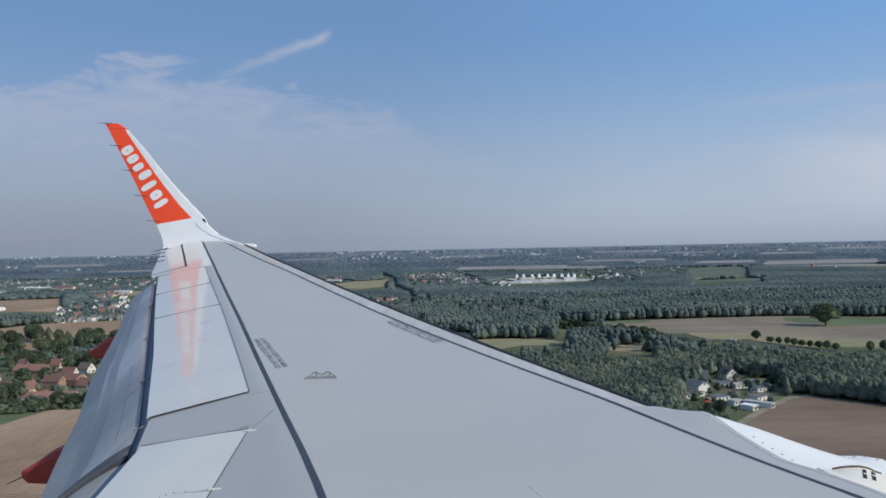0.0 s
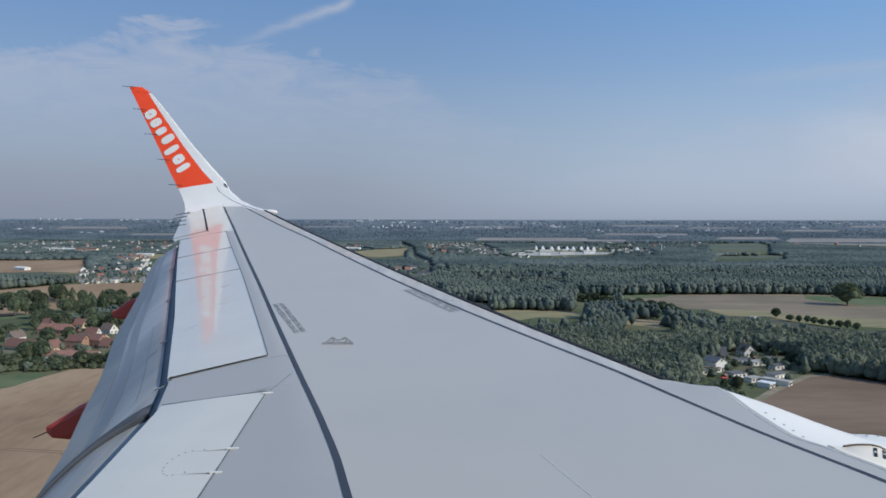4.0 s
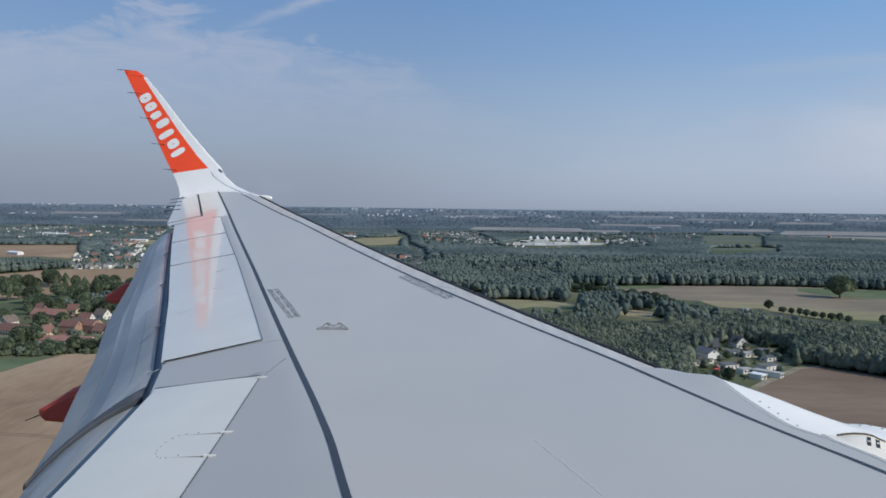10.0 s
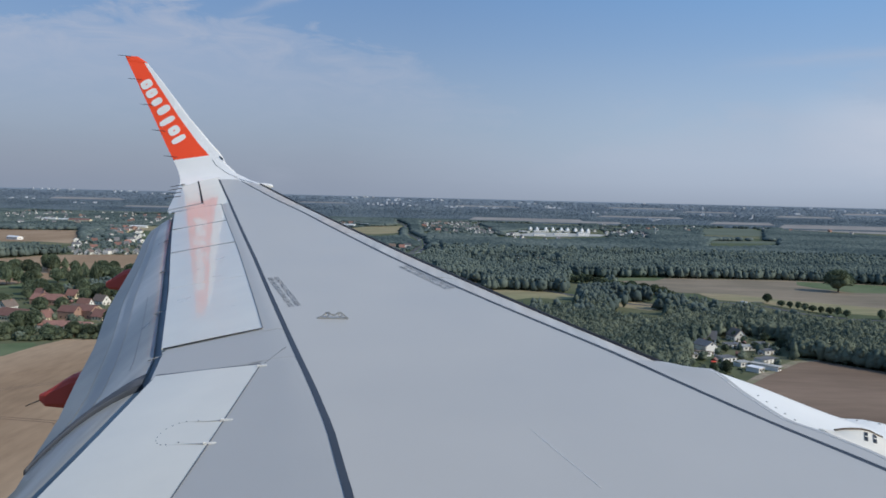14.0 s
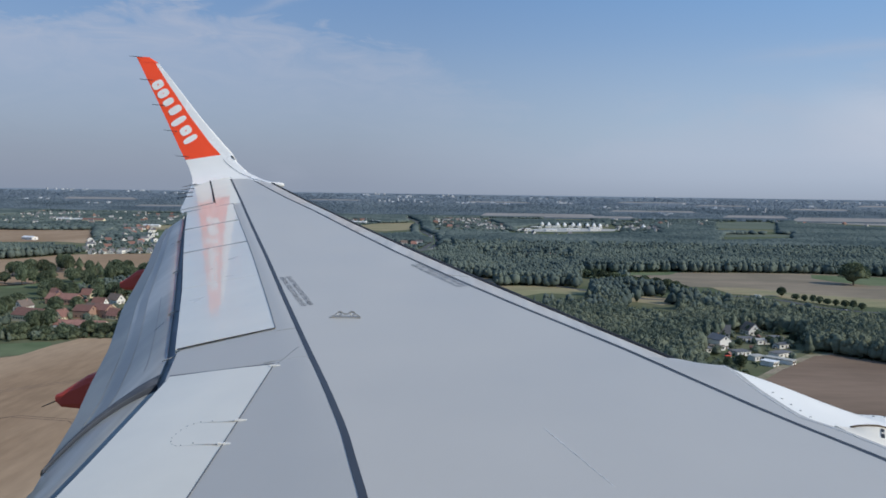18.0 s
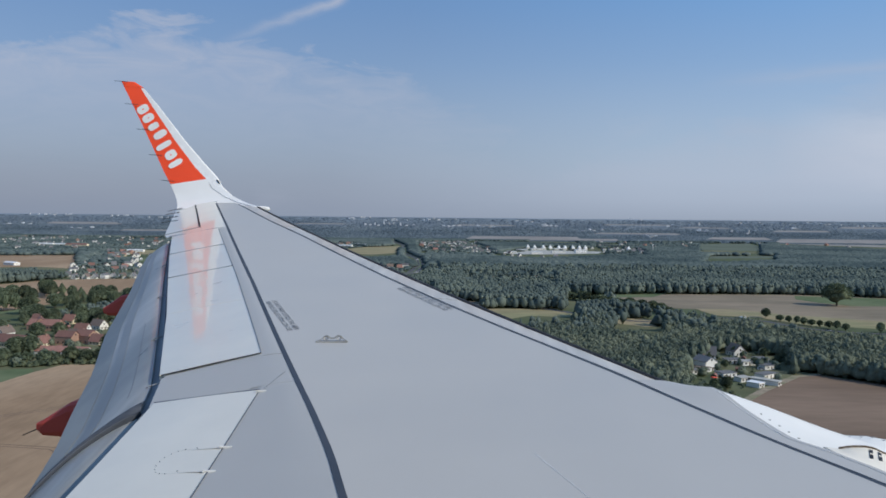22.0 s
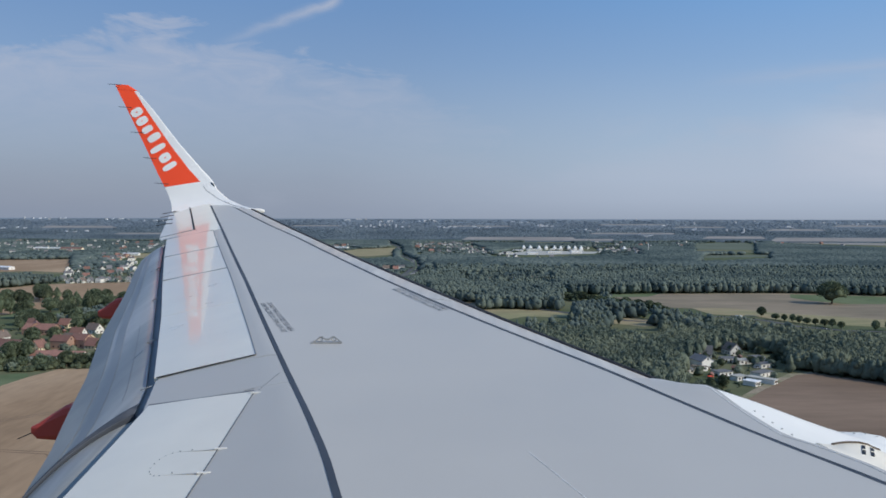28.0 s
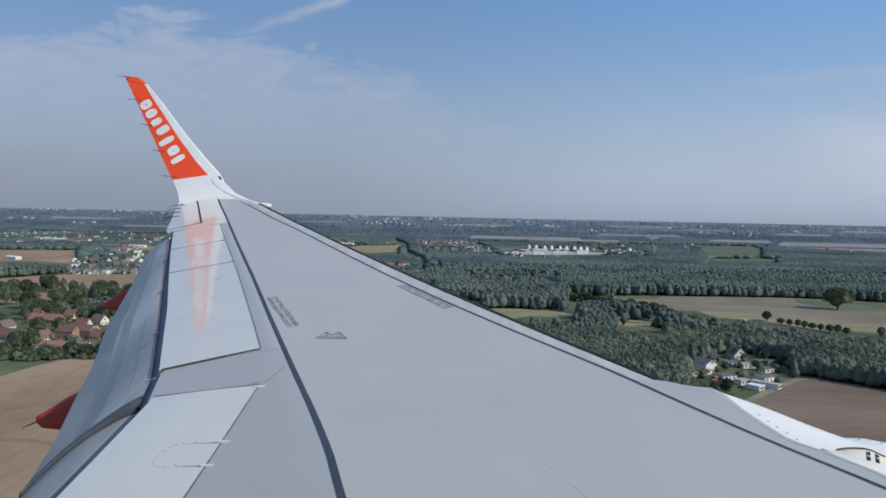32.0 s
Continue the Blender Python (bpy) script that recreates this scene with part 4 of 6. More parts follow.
ms = part("mount_side", slab("mount_side", side, M["fairing"], 0.02), plane, "white riveted side panel of the engine mount")
studs([(x, 6.53, float(np.interp(x, [-1.6, -1.2, -0.9], [0.165, 0.155, 0.05])) + 0.004) for x in (-1.36, -1.29, -1.22, -1.15)], 0.008, M["fitting"], ms)
tip = Vector((-1.60, 5.30, cover_z(-1.60, 5.30)))
part("strake", mesh_of("strake", [tip + Vector(p) for p in ((-0.12, 0.03, 0.05), (0.10, -0.08, 0.0), (0.12, 0.02, 0.06), (-0.12, 0.035, 0.045), (0.10, -0.075, -0.012), (0.12, 0.026, 0.05))], [(0, 1, 2), (5, 4, 3), (0, 3, 4, 1), (1, 4, 5, 2), (2, 5, 3, 0)], M["bark"]), plane, "small dark brown fin beside the access panel")
nac = []
for x, r in ((-2.0, 0.62), (-1.4, 0.86), (-0.6, 1.0), (0.6, 1.08), (1.8, 1.06), (2.4, 0.98), (2.5, 0.9), (2.3, 0.84)):
    nac.append([(x, 5.75 + r * math.cos(a), -0.90 + r * math.sin(a)) for a in [2 * math.pi * i / 32 for i in range(32)]])
part("engine_nacelle", rings("engine_nacelle", nac, M["fairing"]), plane, "white engine nacelle under the wing")

# lower skin
def under(x, y, s):
    return (x, y, surf_z(x, y) - 0.16 - (0.45 - 0.022 * y) * math.sin(math.pi * min(1, s * 1.02)))


low = [[under(lerp(lead(y) - 0.05, -5.3 - 0.27 * max(0, y - 6.4), s), y, s) for s in [j / 8 for j in range(9)]] for y in [lerp(1.95, 16.0, i / 20) for i in range(21)]]
part("lower_skin", slab("lower_skin", low, M["wing"], 0.02), plane, "grey underside of the wing")

# ---- cabin wall and window round the camera ----
CX, CZ = -3.795, 1.474
WY = 1.93


def round_rect(w, h, r, y, n=6):
    pts = []
    for cx, cz, a0 in ((w - r, h - r, 0), (-w + r, h - r, 90), (-w + r, -h + r, 180), (w - r, -h + r, 270)):
        for i in range(n + 1):
            a = radians(a0 + 90 * i / n)
            pts.append((CX + cx + r * math.cos(a), y, CZ + cz + r * math.sin(a)))
    return pts


part("window_frame", rings("window_frame", [round_rect(0.150, 0.200, 0.10, WY - 0.035), round_rect(0.160, 0.210, 0.11, WY - 0.07), round_rect(0.18, 0.23, 0.12, WY - 0.045), round_rect(0.17, 0.22, 0.12, WY + 0.03), round_rect(0.155, 0.205, 0.10, WY + 0.03), round_rect(0.150, 0.200, 0.10, WY - 0.035)], M["frame_dark"], caps=False), plane, "rounded dark window surround")


def shell(y_at, name, mat, out):
    """Side wall with the window cut through."""
    ring = round_rect(0.165, 0.215, 0.115, 0)
    n = len(ring)
    far = []
    for x, _, z in ring:
        dx, dz = x - CX, z - CZ
        k = min(2.6 / max(abs(dx), 1e-6), 0.85 / max(abs(dz), 1e-6))
        far.append((CX + dx * k, 0, CZ + dz * k))
    loops = []
    for t in (0, 0.15, 0.4, 0.7, 1.0):
        loops.append([(lerp(a[0], b[0], t), y_at(lerp(a[2], b[2], t)), lerp(a[2], b[2], t)) for a, b in zip(ring, far)])
    return rings(name, loops, mat, caps=False)


hull = lambda z: math.sqrt(max(0.2, 1.98 ** 2 - (z - 1.05) ** 2)) + 0.005
part("fuselage_wall", shell(hull, "fuselage_wall", M["skin"], True), plane, "white outer fuselage skin")
part("cabin_wall", shell(lambda z: hull(z) - 0.07, "cabin_wall", M["lining"], False), plane, "pale cabin wall lining")
arcs = []
for x in (CX - 9.0, CX - 2.6, CX + 2.6, CX + 7.0):
    arcs.append([(x, 1.98 * math.cos(a), 1.05 + 1.98 * math.sin(a)) for a in [radians(40 + 307 * i / 40) for i in range(41)]])
part("fuselage_shell", rings("fuselage_shell", arcs, M["skin"], caps=False, closed=False), plane, "rounded fuselage shell")
for k in (0, -1):
    end = arcs[k]
    part("bulkhead", slab("bulkhead", [[lerp(Vector(end[i]), Vector(end[40 - i]), s) for s in (0, 0.5, 1)] for i in range(20)], M["skin"], 0.03, down=Vector((1 if k == 0 else -1, 0, 0))), plane, "plain closed end of the cabin shell")

# ---- the land below: z = 0 is the ground ----
EYE, FAR0, FAR1 = 96.4, 3300.0, 4780.0


def land_z(y):
    """Flat, then a long rise that closes the view at the horizon."""
    if y <= FAR0:
        return 0.0
    return EYE - y * (EYE / FAR0) * (FAR1 - y) / (FAR1 - FAR0)


ys = [-4600, -2000, -600, 0, 400, 800, 1200, 1700, 2300, 2800, 3300] + [3300 + 148 * i for i in range(1, 11)] + [4840]
xs = [-4600 + 460 * i for i in range(21)]
verts = [(x, y, land_z(min(y, FAR1)) - (0 if y <= FAR1 else 6)) for y in ys for x in xs]
faces, slots = [], []
for i in range(len(ys) - 1):
    for j in range(len(xs) - 1):
        a = i * len(xs) + j
        faces.append((a, a + 1, a + len(xs) + 1, a + len(xs)))
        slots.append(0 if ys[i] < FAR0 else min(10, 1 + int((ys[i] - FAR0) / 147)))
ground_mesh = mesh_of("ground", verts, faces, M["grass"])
# haze painted into the land: each farther belt is bluer and paler
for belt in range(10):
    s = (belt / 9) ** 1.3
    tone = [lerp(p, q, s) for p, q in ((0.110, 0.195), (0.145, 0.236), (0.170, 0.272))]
    ground_mesh.materials.append(material("hazed_land", tone, 1.0, 0.13, 0.012, 0.0022, second=[c * 1.14 for c in tone], bands=(0.45, 1.6, 1.0), spec=0.0))
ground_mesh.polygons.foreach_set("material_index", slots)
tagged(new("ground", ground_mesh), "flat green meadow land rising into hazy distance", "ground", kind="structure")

CLEAR = []


def inside(poly, x, y):
    hit = np.zeros(len(x), bool)
    n = len(poly)
    for i in range(n):
        (x0, y0), (x1, y1) = poly[i], poly[(i + 1) % n]
        if y0 == y1:
            continue
        c = ((y0 > y) != (y1 > y)) & (x < (x1 - x0) * (y - y0) / (y1 - y0) + x0)
        hit ^= c
    return hit


def field(name, poly, mat, label, lift=0.06, clear=True, soft=True):
    """A field whose outline wavers a little."""
    rnd = random.Random(len(CLEAR) + 11)
    pts = []
    for i in range(len(poly)):
        a, b = Vector(poly[i]), Vector(poly[(i + 1) % len(poly)])
        n = max(1, int((b - a).length / 25)) if soft else 1
        for k in range(n):
            p = a.lerp(b, k / n)
            if k:
                p += Vector((rnd.uniform(-2, 2), rnd.uniform(-2.5, 2.5)))
            pts.append((p.x, p.y, land_z(p.y) + lift))
    bm = bmesh.new()
    bm.faces.new([bm.verts.new(p) for p in pts])
    bmesh.ops.triangulate(bm, faces=bm.faces[:])
    me = bpy.data.meshes.new(name)
    bm.normal_update()
    bm.to_mesh(me)
    bm.free()
    me.materials.append(mat)
    if clear:
        CLEAR.append(poly)
    return tagged(new(name, me), label, name.split("_")[-1], kind="structure")


def strip(name, line, w, mat, label, lift=0.12, clear=True):
    left, right = [], []
    for i, p in enumerate(line):
        a, b = Vector(line[max(0, i - 1)]), Vector(line[min(len(line) - 1, i + 1)])
        d = (b - a).normalized()
        s = Vector((-d.y, d.x)) * w / 2
        left.append((p[0] + s.x, p[1] + s.y, land_z(p[1]) + lift))
        right.append((p[0] - s.x, p[1] - s.y, land_z(p[1]) + lift))
    n = len(line)
    me = mesh_of(name, left + right, [(i, i + 1, n + i + 1, n + i) for i in range(n - 1)], mat)
    if clear:
        CLEAR.append([p[:2] for p in left] + [p[:2] for p in right[::-1]])
    return tagged(new(name, me), label, name.split("_")[-1], kind="structure")


# fields close by, on both sides of the wing
field("tilled_field", [(-420, 330), (-309, 384), (-258, 443), (-255, 474), (-249, 498), (-225, 500), (-150, 470), (-82, 198), (-144, 120), (-300, 120)], M["stubble"], "wide tan tilled field below the village")
field("ploughed_field", [(128, 382), (153, 413), (186, 455), (219, 492), (229, 491), (258, 461), (293, 420), (242, 300), (155, 240), (110, 330)], M["soil"], "dark brown ploughed field beside the hamlet")
field("grass_verge", [(-330, 420), (-258, 443), (-255, 474), (-262, 484), (-300, 470), (-345, 440)], M["green_field"], "green grass verge between village and field", 0.10)
strip("field_track", [(130, 387), (156, 418), (176, 444), (213, 486), (231, 493)], 5, M["sand"], "pale sandy track at the field's edge", 0.14)
for off in (0, 2.4):
    strip("tyre_track", [(-258 + off, 318 - off), (-217 + off, 370 - off), (-180 + off, 404 - off)], 0.7, M["soil"], "dark tyre track across the tilled field", 0.09, False)
    strip("tyre_track", [(-235 + off, 284 + off), (-193 + off, 322 + off), (-166 + off, 318 + off), (-136 + off, 287 + off)], 0.7, M["soil"], "dark tyre track across the tilled field", 0.09, False)
# middle distance, right of the wing
field("tilled_field", [(187, 963), (210, 1005), (301, 1018), (451, 1026), (555, 989), (900, 930), (760, 640), (516, 737), (423, 754), (341, 804), (280, 846), (246, 855), (209, 939)], M["olive"], "wide grey-brown field in front of the woods")
field("crop_field", [(444, 1012), (551, 984), (840, 935), (760, 850), (615, 868), (503, 896), (458, 894), (436, 929), (425, 966)], M["green_field"], "green strip of young crop", 0.12)
field("straw_verge", [(267, 853), (306, 849), (344, 808), (425, 758), (640, 680), (600, 640), (476, 680), (393, 702), (333, 722), (308, 777), (269, 795)], M["straw"], "dry straw coloured verge beside the road", 0.18)
field("meadow", [(133, 947), (149, 989), (225, 1007), (280, 1021), (253, 977), (209, 967), (175, 936), (140, 927)], M["green_field"], "green grass at the end of the wide field", 0.14)
field("meadow", [(-31, 931), (5, 914), (38, 899), (35, 831), (4, 804), (-17, 836)], M["olive"], "dry yellowish meadow among trees")
field("stubble_field", [(4, 804), (35, 831), (77, 838), (122, 813), (146, 786), (115, 771), (77, 774), (52, 745), (26, 696)], M["straw"], "pale straw stubble field among woods")
field("stubble_field", [(150, 758), (185, 764), (212, 728), (177, 704), (154, 724)], M["straw"], "small straw stubble field by the road")
strip("field_track", [(262, 850), (345, 806), (425, 757), (640, 676)], 3.5, M["sand"], "pale track along the field", 0.24, False)
road = [(90, 850), (128, 800), (150, 777), (171, 744), (200, 733), (235, 768), (272, 776), (302, 750), (317, 704), (345, 680), (377, 671), (520, 645), (760, 600)]
strip("country_road", road, 7, M["asphalt"], "grey country road between woods", 0.24)
# middle distance, behind the village
field("tilled_field", [(-900, 870), (-730, 923), (-608, 1063), (-592, 1120), (-567, 1146), (-465, 1182), (-360, 1000), (-389, 967), (-423, 957), (-423, 856), (-441, 768), (-560, 660), (-700, 640)], M["stubble"], "wide tan tilled field behind the village")
field("grass_lot", [(-470, 760), (-395, 800), (-385, 775), (-450, 735)], M["green_field"], "green paddock behind the village")
field("tilled_field", [(-1263, 1770), (-1019, 1791), (-867, 1831), (-727, 1504), (-670, 1380), (-747, 1418), (-860, 1370), (-1000, 1390)], M["stubble"], "brown field at the edge of town")
field("stubble_field", [(-884, 2068), (-862, 2123), (-761, 2165), (-640, 2130), (-640, 1944), (-754, 1906)], M["straw"], "pale field beside the town")
field("allotment_garden", [(-711, 1717), (-647, 1838), (-560, 1700), (-617, 1587)], M["green_field"], "green allotment gardens")
# far off
field("meadow", [(-324, 2274), (-266, 2508), (-165, 2624), (-134, 2124), (-200, 2013), (-283, 2093)], M["straw"], "yellowish meadow beside the motorway")
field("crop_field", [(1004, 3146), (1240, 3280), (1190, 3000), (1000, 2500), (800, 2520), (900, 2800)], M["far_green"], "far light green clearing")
field("tilled_field", [(1403, 3290), (1760, 3290), (2000, 3000), (1670, 2969)], M["hazed_field"], "far pale brown field")
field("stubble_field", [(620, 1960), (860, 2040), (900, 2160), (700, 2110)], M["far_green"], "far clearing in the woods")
field("stubble_field", [(330, 2830), (640, 2900), (680, 3010), (350, 2950)], M["hazed_field"], "far pale stubble field")
field("yard", [(140, 2110), (260, 2390), (460, 2330), (420, 2200), (250, 2110)], M["concrete"], "pale yard in front of the halls")
motorway = [(-240, 3280), (-150, 2671), (-116, 2120), (-70, 1824), (-57, 1567), (-64, 1375), (-95, 1273), (-170, 1200)]
strip("motorway_road", motorway, 22, M["asphalt"], "grey dual carriageway road")
strip("median_verge", motorway, 3, M["green_field"], "grass strip between the carriageways", 0.2, False)
strip("motorway_ramp", [(-62, 1830), (-28, 1640), (-18, 1500), (-44, 1400), (-62, 1370)], 8, M["concrete"], "pale motorway slip road", 0.2)
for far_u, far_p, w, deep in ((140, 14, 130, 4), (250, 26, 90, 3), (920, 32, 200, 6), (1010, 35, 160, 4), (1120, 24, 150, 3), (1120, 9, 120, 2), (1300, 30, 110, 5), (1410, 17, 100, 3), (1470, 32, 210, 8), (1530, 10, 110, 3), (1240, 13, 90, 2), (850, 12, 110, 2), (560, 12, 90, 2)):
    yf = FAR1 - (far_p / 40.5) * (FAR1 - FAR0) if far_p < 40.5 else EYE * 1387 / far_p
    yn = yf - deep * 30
    field("distant_field", [((far_u - w / 2 - 790) / 1387 * yn, yn), ((far_u - w / 2 - 778) / 1387 * yf, yf), ((far_u + w / 2 - 794) / 1387 * yf, yf), ((far_u + w / 2 - 784) / 1387 * yn, yn)], M["hazed_field"], "pale distant field", 0.8)


# ---- trees ----
def icosphere(rnd, jitter, level=1):
    bm = bmesh.new()
    bmesh.ops.create_icosphere(bm, subdivisions=level, radius=1.0)
    v = np.array([vv.co[:] for vv in bm.verts])
    f = np.array([[q.index for q in ff.verts] for ff in bm.faces])
    bm.free()
    return v * (1 + rnd.uniform(-jitter, jitter, (len(v), 1))), f


def crown(seed, clumps, level, leaves, size, conifer=False, rough=0.16, base=2):
    """A crown one metre in radius and one high: rounded clumps of foliage with gaps, and stray leaf tufts."""
    rnd = np.random.default_rng(seed)
    vs, fs, n = [], [], 0
    for k in range(clumps + 1):
        v, f = icosphere(rnd, rough, level if k else base)
        if k == 0:
            lump = np.array([noise.noise(Vector(p) * 2.1 + Vector((seed * 3.7, 0, 0))) for p in v])
            v = v * (0.72 + 0.34 * lump)[:, None]
        else:
            d = rnd.normal(size=3)
            d /= np.linalg.norm(d)
            d[2] = abs(d[2]) if d[2] < -0.3 else d[2]
            v = v * rnd.uniform(0.24, 0.44) * np.array([1, 1, 0.85]) + d * rnd.uniform(0.52, 0.78)
        vs.append(v)
        fs.append(f + n)
        n += len(v)
    for _ in range(leaves):
        d = rnd.normal(size=3)
        d /= np.linalg.norm(d)
        d[2] = abs(d[2]) if d[2] < -0.3 else d[2]
        a = np.cross(d, rnd.normal(size=3))
        a /= np.linalg.norm(a)
        s = size * rnd.uniform(0.6, 1.3)
        c = d * rnd.uniform(0.88, 1.08)
        vs.append(np.array([c - a * s, c + a * s, c + d * s * 1.6]))
        fs.append(np.array([[0, 1, 2]]) + n)
        n += 3
    v, f = np.concatenate(vs), np.concatenate(fs)
    v[:, 2] = (v[:, 2] + 1) / 2
    if conifer:
        v[:, :2] *= 1.1 * (1 - np.clip(v[:, 2:3], 0, 1)) + 0.14
    return v, f


def raw_mesh(name, v, f, mat):
    me = bpy.data.meshes.new(name)
    me.vertices.add(len(v))
    me.vertices.foreach_set("co", np.ascontiguousarray(v, dtype=np.float32).ravel())
    me.loops.add(len(f) * 3)
    me.loops.foreach_set("vertex_index", np.ascontiguousarray(f, dtype=np.int32).ravel())
    me.polygons.add(len(f))
    me.polygons.foreach_set("loop_start", np.arange(0, len(f) * 3, 3, dtype=np.int32))
    me.polygons.foreach_set("loop_total", np.full(len(f), 3, dtype=np.int32))
    me.polygons.foreach_set("use_smooth", np.ones(len(f), dtype=bool))
    me.update(calc_edges=True)
    me.materials.append(mat)
    return me


def wood(name, x, y, radius, height, kinds, mat, label, seed):
    """Many trees in one mesh."""
    rnd = np.random.default_rng(seed)
    pick = rnd.integers(0, len(kinds), len(x))
    turn = rnd.uniform(0, 2 * np.pi, len(x))
    vs, fs, n = [], [], 0
    for k, (v, f) in enumerate(kinds):
        i = np.where(pick == k)[0]
        if not len(i):
            continue
        c, s = np.cos(turn[i])[:, None], np.sin(turn[i])[:, None]
        px = (v[None, :, 0] * c - v[None, :, 1] * s) * radius[i][:, None] + x[i][:, None]
        py = (v[None, :, 0] * s + v[None, :, 1] * c) * radius[i][:, None] + y[i][:, None]
        pz = v[None, :, 2] * (height[i] * 0.97)[:, None] + (height[i] * 0.01)[:, None] + np.where(py > FAR0, EYE - py * (EYE / FAR0) * (FAR1 - py) / (FAR1 - FAR0), 0.0)
        vs.append(np.stack([px, py, pz], -1).reshape(-1, 3))
        fs.append((f[None] + (np.arange(len(i)) * len(v))[:, None, None] + n).reshape(-1, 3))
        n += len(i) * len(v)
    return tagged(new(name, raw_mesh(name, np.concatenate(vs), np.concatenate(fs), mat)), label, "woods", kind="stuff")


def spread_points(y0, y1, r0, r1, step, seed):
    """Points of a shaken grid over a wedge of land, r = x / y."""
    rnd = np.random.default_rng(seed)
    xx, yy = np.meshgrid(np.arange(r0 * y1, r1 * y1, step), np.arange(y0, y1, step))
    x, y = xx.ravel() + rnd.uniform(-0.45, 0.45, xx.size) * step, yy.ravel() + rnd.uniform(-0.45, 0.45, xx.size) * step
    ok = (x / y > r0) & (x / y < r1) & (y > y0) & (y < y1)
    return x[ok], y[ok], rnd


# towns: outline, share of land left to trees
TOWNS = [
    ([(-1750, 3250), (-650, 3250), (-700, 2250), (-953, 2174), (-1060, 1990), (-1500, 2300)], 0.45),
    ([(-757, 1592), (-892, 2040), (-720, 1900), (-470, 1200), (-600, 1200)], 0.50),
    ([(-409, 659), (-377, 708), (-306, 712), (-205, 560), (-215, 505), (-254, 507), (-270, 470), (-345, 520)], 0.07),
    ([(-131, 3091), (99, 3159), (140, 2143), (-83, 2181)], 0.30),
    ([(424, 2224), (560, 2200), (620, 2540), (460, 2560)], 0.35),
    ([(-447, 2510), (-405, 2857), (-293, 2767), (-347, 2440)], 0.30),
    ([(143, 480), (155, 515), (190, 564), (217, 580), (240, 550), (214, 500), (170, 440), (152, 440)], 0.04),
    ([(-160, 1300), (-70, 1300), (-60, 1500), (-160, 1520)], 0.35),
    ([(110, 2100), (250, 2560), (480, 2500), (440, 2190)], 0.05),
    ([(-560, 650), (-441, 768), (-423, 860), (-330, 900), (-300, 720), (-400, 660)], 0.55),
    ([(520, 2820), (1150, 2850), (1250, 3250), (600, 3250)], 0.45),
    ([(-700, 1300), (-480, 1210), (-330, 1900), (-520, 2050)], 0.75),
    ([(20, 1150), (170, 1150), (170, 1260), (20, 1260)], 0.55),
]


def thinned(x, y, rnd):
    keep = np.ones(len(x), bool)
    for poly in CLEAR:
        for k in ((1.0, 1.05, 1.10, 1.15, 1.19) if y[0] < 600 else (1.0, 1.06, 1.12, 1.17) if y[0] < 3300 else (1.0, 1.015)):
            keep &= ~inside(poly, x * k, y * k)
    for poly, share in TOWNS:
        near = inside(poly, x, y)
        for k in (1.05, 1.10, 1.14):
            near |= inside(poly, x * k, y * k)
        keep &= ~(near & (rnd.uniform(size=len(x)) > share))
    return keep


def behind_wing(x, y, rnd):
    """Thins the trees where the wing hides the land from the camera."""
    r = x / y
    low = (y < 650) & (r > -0.42) & (r < 0.12) | (y >= 650) & (y < 1000) & (r > -0.38) & (r < -0.02) | (y >= 1000) & (y < 1850) & (r > -0.36) & (r < -0.16)
    return ~low | (rnd.uniform(size=len(x)) < 0.3)


def canopy(x, y, low, high, seed, wild=0.16):
    """Tree heights that swell slowly over the wood, with little change from tree to tree."""
    rnd = np.random.default_rng(seed)
    swell = np.sin(x / 47 + 1.3 * np.sin(y / 71)) * 0.5 + np.sin(y / 39 + x / 90) * 0.5
    return (low + high) / 2 + (high - low) * (0.30 * swell + rnd.uniform(-wild, wild, len(x)))


def town_low(x, y, h):
    """Lowers trees in and in front of towns, so the camera sees the houses."""
    for poly, share in TOWNS:
        h = np.where(inside(poly, x, y) | inside(poly, x * 1.1, y * 1.1), h * (0.45 if share < 0.5 else 0.66), h)
    return h


LONE = [crown(s, 34, 1, 700, 0.085, False, 0.34) for s in range(60, 65)] + [crown(s, 30, 1, 600, 0.085, True, 0.34) for s in (66, 67)]
NEAR = [crown(s, 9, 1, 44, 0.09, False, 0.20) for s in range(6)] + [crown(s, 9, 1, 44, 0.09, True, 0.24) for s in (9, 10)]
MID = [crown(s, 3, 1, 0, 0.16, False, 0.22, 1) for s in range(20, 28)] + [crown(s, 3, 1, 0, 0.16, True, 0.26, 1) for s in (29, 30)]
LOW = []
for s in range(40, 46):
    v, f = icosphere(np.random.default_rng(s), 0.24, 1)
    LOW.append((np.stack([v[:, 0], v[:, 1], (v[:, 2] + 1) / 2], -1), f))


def skirted(kinds):
    """Crowns that reach down to the undergrowth, as at the edge of a wood."""
    out = []
    for v, f in kinds:
        w = v.copy()
        w[:, 2] = (w[:, 2] - w[:, 2].min()) / (w[:, 2].max() - w[:, 2].min())
        w[:, :2] *= 1 + np.clip(0.5 - w[:, 2:3], 0, 0.5) * 0.9
        out.append((w, f))
    return out


NEAR, MID, LOW = skirted(NEAR), skirted(MID), skirted(LOW)

# single trees close by, each a thing
TREE_KINDS = []
